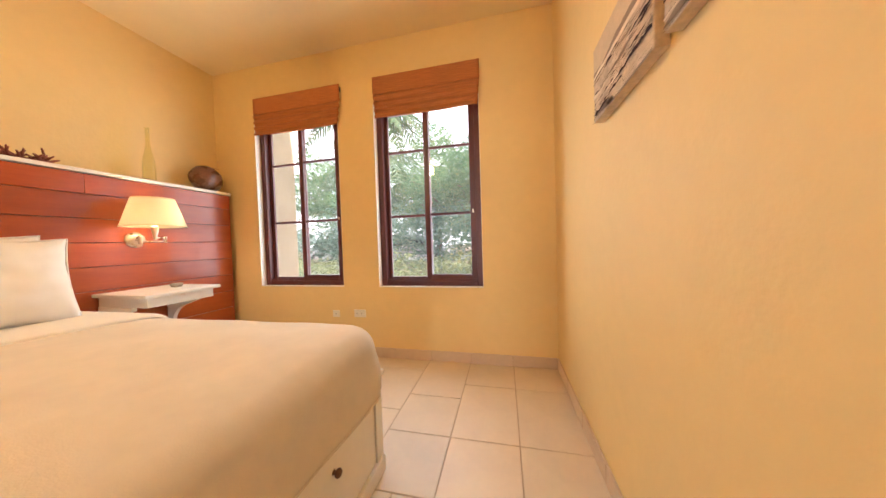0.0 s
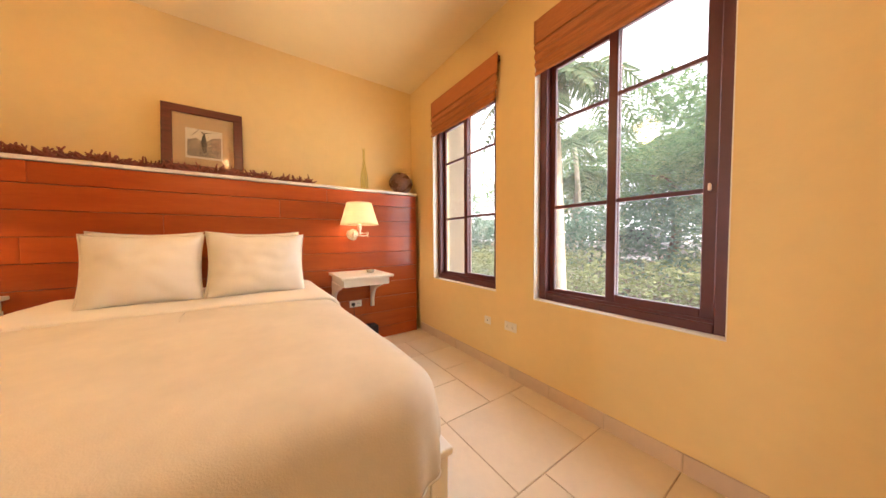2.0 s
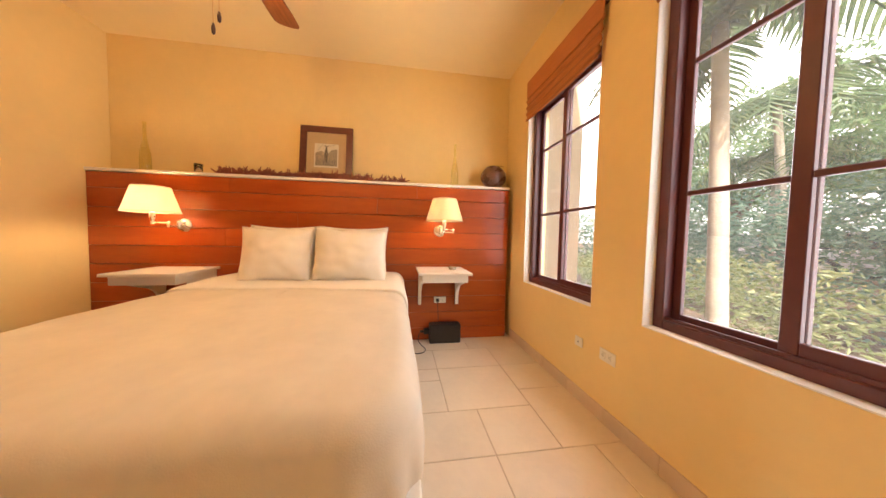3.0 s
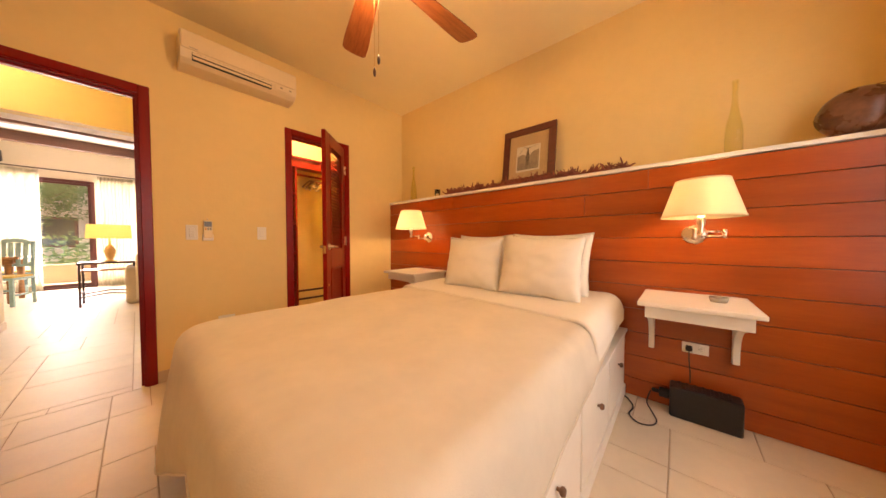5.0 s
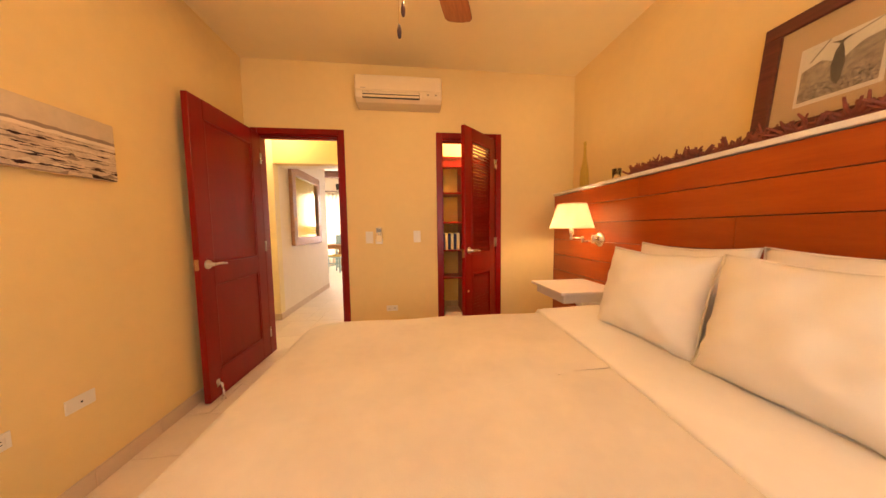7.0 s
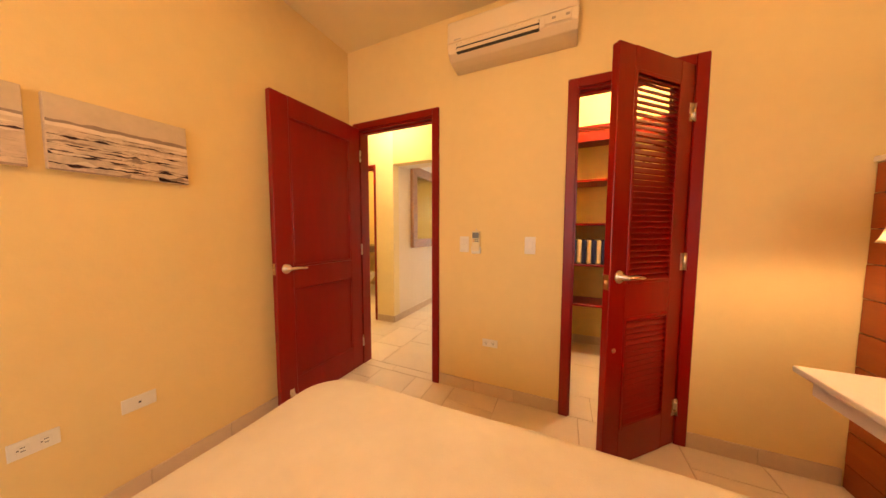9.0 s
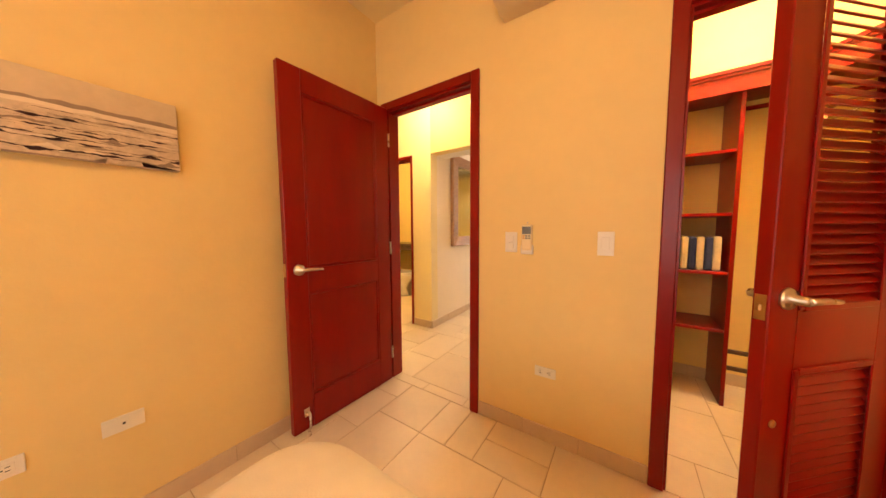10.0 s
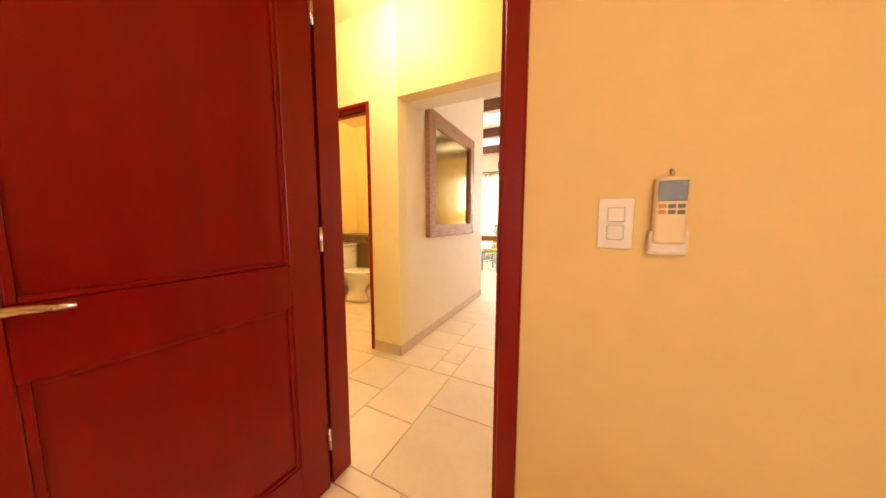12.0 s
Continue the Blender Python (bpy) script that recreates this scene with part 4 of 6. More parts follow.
# ---- under and on the bedside shelf ----
def outlet_plate(name, at, w, h, kind, label):
    """Cover plate in the local x-z plane, facing +y."""
    root = thing(name, at, label, "outlet" if kind != "switch" else "switch", "wall plates")
    part("plate", rbox(-w / 2, w / 2, 0, 0.006, -h / 2, h / 2, 0.0025, 2), PLASTIC, root)
    if kind == "duplex":
        for s in (-1, 1):
            sock = part("socket", rbox(s * w * 0.22 - 0.014, s * w * 0.22 + 0.014, 0.006, 0.008, -0.016, 0.016, 0.002, 1), PLASTIC, root)
            for dx in (-0.006, 0.006):
                part("slot", rbox(s * w * 0.22 - 0.005, s * w * 0.22 + 0.005, 0.008, 0.0086, dx - 0.0012, dx + 0.0012), BLACK, sock)
            part("ground_hole", rbox(s * w * 0.22 + 0.008, s * w * 0.22 + 0.012, 0.008, 0.0086, -0.002, 0.002), BLACK, sock)
    if kind == "jack":
        part("jack", rbox(-0.010, 0.010, 0.006, 0.008, -0.009, 0.009, 0.001, 1), PLASTIC, root)
        part("jack_hole", rbox(-0.004, 0.004, 0.008, 0.0086, -0.004, 0.004), BLACK, root)
    if kind in ("switch", "double"):
        n = 1 if kind == "switch" else 2
        for i in range(n):
            zc = 0 if n == 1 else (0.019 if i == 0 else -0.019)
            hh = 0.030 if n == 1 else 0.0165
            part("rocker", moved(rbox(-0.0165, 0.0165, 0.0, 0.006, -hh, hh, 0.002, 1), Matrix.Translation((0, 0.0055, zc)) @ Matrix.Rotation(radians(4 if i == 0 else -4), 4, "X")), PLASTIC, root)
    return root


WALL_S, WALL_N, WALL_E, WALL_HB = pose(0, 0, 0), pose(0, 0, 0, 0, 0, 180), pose(0, 0, 0, 0, 0, 90), pose(0, 0, 0, 0, 0, -90)
outlet_plate("light_switch", pose(-1.053, 0.0005, 1.083) @ WALL_S, 0.068, 0.112, "double", "cream plastic double rocker switch beside the doorway")
outlet_plate("light_switch", pose(-1.506, 0.0005, 1.085) @ WALL_S, 0.068, 0.112, "switch", "cream plastic rocker switch beside the closet")
outlet_plate("wall_outlet", pose(-1.250, 0.0005, 0.386) @ WALL_S, 0.108, 0.055, "duplex", "cream plastic power outlet low on the wall")
outlet_plate("phone_jack", pose(-1.852, YN - 0.0005, 0.366) @ WALL_N, 0.068, 0.060, "jack", "cream plastic phone jack below the window")
outlet_plate("wall_outlet", pose(-1.618, YN - 0.0005, 0.374) @ WALL_N, 0.110, 0.066, "duplex", "cream plastic power outlet below the window")
outlet_plate("phone_jack", pose(-0.0005, 1.335, 0.420) @ WALL_E, 0.108, 0.062, "jack", "cream plastic cable jack on the plain wall")
outlet_plate("wall_outlet", pose(-0.0005, 1.595, 0.418) @ WALL_E, 0.108, 0.062, "duplex", "cream plastic power outlet on the plain wall")
outlet_plate("wall_outlet", pose(-2.9142, 2.858, 0.390) @ WALL_HB, 0.115, 0.062, "duplex", "white plastic power outlet in the plank headboard")
solid("power_plug", join(rbox(-2.906, -2.880, 2.816, 2.846, 0.375, 0.405, 0.006, 2), tube([(-2.885, 2.831, 0.378), (-2.880, 2.832, 0.33), (-2.888, 2.838, 0.26), (-2.885, 2.84, 0.19)], 0.003, 6)), BLACK, "black power plug with hanging flex", "plug")

box = thing("power_unit", pose(-2.9135, 2.750, 0.0), "black plastic power unit standing on the floor", "electronics")
part("case", rbox(0.010, 0.115, 0.0, 0.295, 0.0, 0.178, 0.012, 3), BLACK, box)
for i in range(7):
    part("fin", rbox(0.025, 0.105, 0.035 + i * 0.034, 0.050 + i * 0.034, 0.1785, 0.184, 0.002, 1), BLACK, box)
part("plug_stub", join(rbox(0.03, 0.07, -0.050, 0.001, 0.075, 0.125, 0.008, 2), rbox(0.04, 0.06, -0.085, -0.050, 0.09, 0.11, 0.004, 1)), BLACK, box)
cable = [(-2.86, 2.66, 0.090), (-2.83, 2.645, 0.03), (-2.78, 2.67, 0.006), (-2.69, 2.70, 0.005), (-2.62, 2.68, 0.005), (-2.60, 2.62, 0.005), (-2.66, 2.575, 0.005), (-2.74, 2.585, 0.005), (-2.80, 2.57, 0.005), (-2.86, 2.53, 0.005), (-2.90, 2.45, 0.005)]
fine = []
for i in range(len(cable) - 1):
    p = [Vector(cable[max(0, min(len(cable) - 1, i + k))]) for k in (-1, 0, 1, 2)]
    for s in range(6):
        t = s / 6
        fine.append(0.5 * ((2 * p[1]) + (p[2] - p[0]) * t + (2 * p[0] - 5 * p[1] + 4 * p[2] - p[3]) * t * t + (3 * p[1] - p[0] - 3 * p[2] + p[3]) * t ** 3))
solid("power_cable", tube(fine, 0.0038, 6), BLACK, "black power cable curling across the tiles", "cable")
dish = thing("ashtray", pose(-2.690, 2.930, 0.7122), "small round glass ashtray on the bedside shelf", "ashtray")
part("bowl", lathe([(0.0, 0.004), (0.030, 0.0), (0.036, 0.022), (0.032, 0.026), (0.026, 0.010), (0.0, 0.008)], 24, caps=False), mat("grey_glass_dish", (0.42, 0.36, 0.28), 0.15, var=0.15, scale=30, bump=0.0), dish)
part("pebble", moved(rbox(-0.016, 0.016, -0.011, 0.011, 0.010, 0.026, 0.006, 2), Matrix.Rotation(0.5, 4, "Z")), mat("pale_pebble", (0.60, 0.50, 0.36), 0.6, var=0.15, scale=40), dish)


# ---- air conditioner, remote, fan ----
def air_conditioner():
    root = thing("air_conditioner", pose(-1.370, 0.0005, 2.258) @ Matrix.Diagonal((0.985, 1, 0.90, 1)), "cream wall-mounted split air conditioner above the doorway", "air conditioner")
    prof = [(0.0, 0.250), (0.150, 0.250), (0.185, 0.238), (0.192, 0.215), (0.192, 0.085), (0.180, 0.040), (0.140, 0.010), (0.080, 0.0), (0.0, 0.0)]
    ivory = mat("ivory_plastic", (0.72, 0.58, 0.37), 0.42, var=0.04, scale=4, bump=0.0)
    part("body", extruded(prof, -0.378, 0.378, "YZ", 0.004), ivory, root)
    part("front_panel", rbox(-0.372, 0.372, 0.1925, 0.199, 0.102, 0.236, 0.006, 3), ivory, root)
    part("outlet_slot", rbox(-0.180, 0.315, 0.150, 0.1935, 0.034, 0.090), BLACK, root, "dark air outlet slot")
    for z0, z1 in ((0.066, 0.088), (0.036, 0.058)):
        part("flap", moved(rbox(-0.178, 0.313, -0.003, 0.003, -(z1 - z0) / 2, (z1 - z0) / 2, 0.002, 1), Matrix.Translation((0, 0.196, (z0 + z1) / 2)) @ Matrix.Rotation(radians(8), 4, "X")), ivory, root)
    disp = part("display", rbox(-0.345, -0.205, 0.189, 0.1950, 0.045, 0.095, 0.003, 1), ivory, root)
    for x in (-0.255, -0.325):
        part("indicator", rbox(x - 0.010, x + 0.010, 0.1950, 0.1957, 0.066, 0.080), mat("grey_mark", (0.35, 0.28, 0.20), 0.6, var=0.1), disp)
    part("maker_mark", rbox(0.285, 0.330, 0.1990, 0.1995, 0.112, 0.120), mat("grey_badge", (0.42, 0.36, 0.28), 0.5, var=0.05), root)
    part("intake_grille", rbox(-0.350, 0.350, 0.015, 0.145, 0.2505, 0.254), BLACK, root)


air_conditioner()

rem = thing("remote_control", pose(-1.144, 0.0005, 1.020), "beige air conditioner remote in its wall holder", "remote control")
part("holder", rbox(-0.033, 0.033, 0.0, 0.022, 0.0, 0.050, 0.006, 2), PLASTIC, rem)
part("handset", rbox(-0.028, 0.028, 0.004, 0.026, 0.020, 0.158, 0.008, 3), mat("cream_handset", (0.82, 0.68, 0.42), 0.45, var=0.05), rem)
part("screen", rbox(-0.023, 0.023, 0.0262, 0.0272, 0.108, 0.148, 0.001, 1), mat("grey_lcd", (0.16, 0.17, 0.17), 0.25, var=0.2, scale=30), rem, "grey display with dark digits")
for i, (x, c) in enumerate(((-0.015, (0.18, 0.20, 0.16)), (0.0, (0.20, 0.20, 0.18)), (0.015, (0.65, 0.30, 0.05)))):
    for z in (0.086, 0.098):
        part("button", rbox(x - 0.006, x + 0.006, 0.0262, 0.0280, z - 0.004, z + 0.004, 0.001, 1), mat("remote_button", c, 0.5, var=0.05), rem)
part("hook", tube([(0, 0.0, 0.172), (0, 0.012, 0.170), (0, 0.016, 0.160)], 0.003, 6), NICKEL, rem)


def ceiling_fan():
    root = thing("ceiling_fan", pose(-1.49, 1.77, 0.010), "ceiling fan with brown wooden blades and lit bowl", "ceiling fan")
    part("canopy", lathe([(0.0, H - 0.010 - 0.001), (0.070, H - 0.010 - 0.001), (0.066, H - 0.010 - 0.035), (0.030, H - 0.010 - 0.060), (0.014, H - 0.010 - 0.064), (0.014, 2.36), (0.0, 2.36)], 28), BRASS, root)
    part("motor_housing", lathe([(0.014, 2.37), (0.060, 2.365), (0.105, 2.345), (0.118, 2.310), (0.112, 2.265), (0.075, 2.240), (0.055, 2.225), (0.055, 2.205), (0.0, 2.205)], 32), BRASS, root)
    for k in range(5):
        rot = Matrix.Rotation(radians(-111.5 + 72 * k), 4, "Z")
        part("blade_iron", moved(join(rbox(0.085, 0.205, -0.016, 0.016, 2.226, 2.232, 0.002, 1), rbox(0.175, 0.225, -0.040, 0.040, 2.221, 2.226, 0.002, 1)), rot), BRASS, root)
        pts = [(0.170, -0.048), (0.30, -0.056), (0.53, -0.072), (0.610, -0.072), (0.629, -0.058), (0.636, -0.020), (0.636, 0.020), (0.629, 0.058), (0.610, 0.072), (0.53, 0.072), (0.30, 0.056), (0.170, 0.048)]
        b = part("blade", moved(extruded(pts, -0.003, 0.003, "XY", 0.001), Matrix.Rotation(radians(12), 4, "X")), BLADE, root, "brown wooden fan blade")
        b.matrix_local = rot @ Matrix.Translation((0, 0, 2.213))
    part("light_kit", lathe([(0.055, 2.2045), (0.072, 2.200), (0.078, 2.192), (0.076, 2.180), (0.0, 2.180)], 32), BRASS, root)
    part("light_bowl", lathe([(0.122, 2.192), (0.120, 2.182), (0.102, 2.165), (0.070, 2.155), (0.035, 2.151), (0.0, 2.150)], 32, caps=False), glow("frosted_bowl_glow", (1.0, 0.66, 0.28), 7.0), root, "lit frosted glass bowl").visible_shadow = False
    part("finial", lathe([(0.0, 2.151), (0.010, 2.148), (0.008, 2.142), (0.0, 2.139)], 14), BRASS, root)
    for x, y, z in ((0.046, 0.070, 1.765), (0.058, 0.058, 1.715)):
        ch = part("pull_chain", tube([(x, y, 2.18), (x, y, z)], 0.0014, 5), BRASS, root)
        cp = part("chain_pull", lathe([(0.0, z - 0.040), (0.005, z - 0.034), (0.0065, z - 0.018), (0.003, z), (0.0, z + 0.002)], 12), DARKWOOD, ch, "small dark wooden pull")
        cp.location = (x, y, 0)


ceiling_fan()


# ---- canvas prints on the east wall ----
SKYTONE = mat("canvas_sky_tone", (0.60, 0.47, 0.31), 0.85, var=0.10, scale=6, fine=40, bump=0.12, bscale=400)
HILLTONE = mat("canvas_hill_tone", (0.30, 0.22, 0.155), 0.85, var=0.15, scale=14, bump=0.12, bscale=400)
SANDTONE = mat("canvas_sand_tone", (0.60, 0.47, 0.33), 0.85, var=0.22, scale=22, fine=90, bump=0.12, bscale=400)
ROCKTONE = mat("canvas_rock_tone", (0.035, 0.010, 0.009), 0.85, var=0.4, scale=24, bump=0.12, bscale=400)
FOAMTONE = mat("canvas_foam_tone", (0.74, 0.62, 0.46), 0.85, var=0.08, scale=20, bump=0.12, bscale=400)


def canvas_print(y0, y1, seed, label):
    """A stretched canvas with a printed sepia shoreline; local y along the wall, x out of it (negative)."""
    r = random.Random(seed)
    root = thing("canvas_print", pose(-0.0005, (y0 + y1) / 2, 1.532), label, "picture", "beach canvas prints")
    w, h = (y1 - y0) / 2, 0.1325
    part("canvas", rbox(-0.034, 0.0, -w, w, -h, h, 0.003, 2), SANDTONE, root)

    def band(name, lower, upper, layer, material, n=40):
        x0, x1 = -0.0342 - layer * 0.0003, -0.0340 - layer * 0.0003
        ys = [-w + 0.002 + (2 * w - 0.004) * i / n for i in range(n + 1)]
        lo = [(y, max(-h + 0.002, lower(y))) for y in ys]
        hi = [(y, min(h - 0.002, max(upper(y), lower(y) + 0.0002))) for y in reversed(ys)]
        part(name, extruded(lo + hi, x0, x1, "YZ"), material, root)

    nz = lambda y, f, s: noise.noise((y * f, s, seed * 1.7))
    band("sky", lambda y: 0.045, lambda y: h, 1, SKYTONE)
    band("hill_line", lambda y: 0.030, lambda y: 0.046 + 0.020 * nz(y, 5, 1) + 0.004 * nz(y, 30, 2), 2, HILLTONE)
    band("surf", lambda y: 0.020 + 0.004 * nz(y, 20, 3), lambda y: 0.034 + 0.004 * nz(y, 25, 4), 3, FOAMTONE)
    for k in range(20):
        zc = 0.016 - 0.0070 * k + r.uniform(-0.003, 0.003)
        yc, half = r.uniform(-w, w), r.uniform(0.35, 1.1) * w
        th = r.uniform(0.004, 0.007) + 0.0005 * k

        def up(y, zc=zc, yc=yc, half=half, th=th, k=k):
            f = max(0.0, 1 - abs(y - yc) / half)
            return zc + th * (f ** 0.5) * max(0.0, 0.20 + 1.5 * nz(y, 22, 10 + k) + 0.5 * nz(y, 70, 50 + k)) if f > 0 else zc - 0.02

        def dn(y, zc=zc, yc=yc, half=half, th=th, k=k):
            f = max(0.0, 1 - abs(y - yc) / half)
            return zc - th * (f ** 0.5) * max(0.0, 0.15 + 1.3 * nz(y, 18, 30 + k) + 0.5 * nz(y, 60, 80 + k)) if f > 0 else zc - 0.0202

        tone = (ROCKTONE, FOAMTONE, ROCKTONE, HILLTONE)[k % 4]
        band("foam_streak" if k % 4 == 1 else "rock_streak", dn, up, 4 + k % 5, tone, 72)
    return root


canvas_print(1.126, 1.518, 3, "sepia beach shoreline print on stretched canvas")
canvas_print(1.556, 2.150, 8, "wider sepia beach shoreline print on stretched canvas")
canvas_print(2.190, 2.600, 5, "sepia beach shoreline print on stretched canvas")


# ---- closet fittings ----
shelves = thing("closet_shelves", pose(0, 0, 0), "red mahogany closet shelf tower with corner cornice", "shelving")
part("side_panel", rbox(-2.150, -2.128, -1.285, -0.925, 0.0, 2.02, 0.002, 1), REDWOOD, shelves)
for z in (0.50, 0.875, 1.25, 1.64):
    part("shelf", rbox(-2.127, -1.702, -1.285, -0.935, z - 0.020, z, 0.002, 1), REDWOOD, shelves)
part("towel_rail_back", rbox(-2.127, -1.702, -1.285, -1.270, 0.875, 0.99), REDWOOD, shelves)
part("top_shelf", extruded([(-1.702, -1.295), (-2.99, -1.295), (-2.99, -0.50), (-2.72, -0.50), (-2.42, -0.87), (-1.702, -0.87)], 2.02, 2.045, "XY"), REDWOOD, shelves)
for k, (a, b, e) in enumerate(((1.955, 2.0195, 0.0), (2.0455, 2.062, 0.012), (2.063, 2.082, 0.024))):
    part("cornice", extruded([(-1.702, -0.87 + e), (-2.42, -0.87 + e), (-2.72 + e, -0.50), (-2.74 + e, -0.50), (-2.43, -0.90 + e), (-1.702, -0.90 + e)], a, b, "XY"), REDWOOD, shelves)
rail = thing("closet_rail", pose(0, 0, 0), "dark clothes rail and low shoe rails in the closet", "rail")
part("hanging_rail", tube([(-2.152, -1.05, 1.90), (-2.999, -1.05, 1.90)], 0.014, 12), REDWOOD, rail)
for z in (0.36, 0.25):
    part("shoe_rail", rbox(-2.999, -2.151, -0.975, -0.950, z - 0.012, z + 0.012, 0.003, 1), DARKWOOD, rail)


def hanger(x, tilt):
    root = thing("coat_hanger", pose(x, -1.05, 1.90, 0, 0, tilt), "wooden coat hanger with metal hook on the rail", "hanger", "coat hangers")
    part("hook", tube([(0, 0.016 * math.cos(a), 0.004 + 0.016 * math.sin(a)) for a in [math.pi * (-0.15 + 1.15 * i / 12) for i in range(13)]] + [(0, 0.0, -0.02), (0, 0, -0.06)], 0.0018, 6), NICKEL, root)
    part("shoulder_bar", tube([(0, -0.205, -0.115), (0, -0.16, -0.095), (0, -0.06, -0.068), (0, 0, -0.058), (0, 0.06, -0.068), (0, 0.16, -0.095), (0, 0.205, -0.115)], 0.011, 8), BLADE, root)
    part("trouser_bar", tube([(0, -0.155, -0.135), (0, 0.155, -0.135)], 0.003, 6), NICKEL, root)
    for s in (-1, 1):
        part("clip", rbox(-0.010, 0.010, s * 0.10 - 0.012, s * 0.10 + 0.012, -0.170, -0.128, 0.003, 1), NICKEL, root)


for i, x in enumerate((-2.36, -2.39, -2.42, -2.47, -2.53)):
    hanger(x, (-1 if i % 2 else 1) * (3 + 2 * i))
STRIPE = mat("navy_towel", (0.020, 0.030, 0.110), 0.95, var=0.15, scale=30, bump=0.3, bscale=300)
CREAMT = mat("cream_towel", (0.70, 0.60, 0.42), 0.95, var=0.08, scale=30, bump=0.3, bscale=300)
towels = thing("folded_towel", pose(-1.94, -1.08, 0.8755), "folded blue and cream striped towel on the shelf", "towel")
for i in range(8):
    part("stripe", rbox(-0.160 + i * 0.040, -0.121 + i * 0.040, -0.11 + 0.004 * (i % 2), 0.120 - 0.004 * (i % 3), 0.0, 0.225 - 0.004 * (i % 2), 0.014, 3), STRIPE if i % 2 else CREAMT, towels)
cl = thing("ceiling_light", pose(-2.25, -0.60, H), "round frosted ceiling light in the closet", "light")
part("base", lathe([(0.0, -0.001), (0.11, -0.001), (0.11, -0.025), (0.0, -0.025)], 24), BRASS, cl)
part("diffuser", lathe([(0.10, -0.026), (0.092, -0.055), (0.055, -0.080), (0.0, -0.088)], 24, caps=False), glow("closet_light_glow", (1.0, 0.82, 0.50), 2.0), cl).visible_shadow = False

# ---- hall, passage and bathroom ----
hl = thing("ceiling_light", pose(0.15, -0.60, H), "round frosted ceiling light in the hall", "light")
part("base", lathe([(0.0, -0.001), (0.12, -0.001), (0.12, -0.025), (0.0, -0.025)], 24), BRASS, hl)
part("diffuser", lathe([(0.11, -0.026), (0.10, -0.06), (0.06, -0.09), (0.0, -0.10)], 24, caps=False), glow("hall_light_glow", (1.0, 0.80, 0.45), 2.0), hl).visible_shadow = False

OAKFRAME = wood("weathered_oak", (0.25, 0.115, 0.048), (0.45, 0.235, 0.110), 0.5, (2, 2, 14), 6, 0.1, 0.15, 0.1)
mirror = thing("wall_mirror", pose(0.2495, -1.985, 0.940), "large dull mirror, yellow reflection tinted into its glass, broad worn wooden frame", "mirror")
w, h, f = 0.575, 1.135, 0.120
for name, pts in (("frame_side", [(-w, 0), (-w, h), (-w + f, h - f), (-w + f, f)]), ("frame_side", [(w, 0), (w, h), (w - f, h - f), (w - f, f)]), ("frame_bottom", [(-w, 0), (w, 0), (w - f, f), (-w + f, f)]), ("frame_top", [(-w, h), (w, h), (w - f, h - f), (-w + f, h - f)])):
    part(name, extruded(pts, -0.052, -0.001, "YZ", 0.006), OAKFRAME, mirror)
glassm = bpy.data.materials.new("mirror_glass")
glassm.use_nodes = True
glassm.node_tree.nodes["Principled BSDF"].inputs["Metallic"].default_value = 1.0
glassm.node_tree.nodes["Principled BSDF"].inputs["Roughness"].default_value = 0.16
# olive tint stands in for yellow surroundings reflected in the mirror
glassm.node_tree.nodes["Principled BSDF"].inputs["Base Color"].default_value = (0.52, 0.44, 0.20, 1)
part("mirror_glass", rbox(-0.020, -0.004, -w + f - 0.005, w - f + 0.005, f - 0.005, h - f + 0.005), glassm, mirror)

PORCELAIN = mat("white_porcelain", (0.80, 0.76, 0.66), 0.12, var=0.03, scale=4, bump=0.0, coat=0.4)


def toilet(at):
    root = thing("toilet", at, "white porcelain toilet with closed lid", "toilet")

    def loft(sections, seg=28):
        bm = bmesh.new()
        rings = []
        for cx, a, b, z in sections:
            rings.append([bm.verts.new((cx + a * math.cos(2 * math.pi * i / seg), b * math.sin(2 * math.pi * i / seg), z)) for i in range(seg)])
        for p, q in zip(rings, rings[1:]):
            for i in range(seg):
                bm.faces.new((p[i], p[(i + 1) % seg], q[(i + 1) % seg], q[i])).smooth = True
        bm.faces.new(list(reversed(rings[0])))
        bm.faces.new(rings[-1])
        return bm

    part("bowl", loft([(0.02, 0.20, 0.115, 0.0), (0.02, 0.195, 0.11, 0.03), (0.03, 0.13, 0.085, 0.13), (0.05, 0.16, 0.11, 0.22), (0.08, 0.225, 0.165, 0.32), (0.09, 0.245, 0.182, 0.37), (0.09, 0.245, 0.182, 0.39)]), PORCELAIN, root)
    part("seat", loft([(0.09, 0.248, 0.186, 0.391), (0.09, 0.250, 0.188, 0.405)]), PORCELAIN, root)
    part("lid", loft([(0.085, 0.245, 0.184, 0.4055), (0.085, 0.248, 0.186, 0.418), (0.085, 0.235, 0.172, 0.426)]), PORCELAIN, root)
    part("tank", rbox(-0.36, -0.175, -0.215, 0.215, 0.385, 0.735, 0.02, 3), PORCELAIN, root)
    part("tank_lid", rbox(-0.37, -0.165, -0.225, 0.225, 0.7355, 0.768, 0.010, 2), PORCELAIN, root)
    part("flush_lever", tube([(-0.175, 0.16, 0.66), (-0.15, 0.16, 0.66), (-0.148, 0.10, 0.655)], 0.007, 8), NICKEL, root)


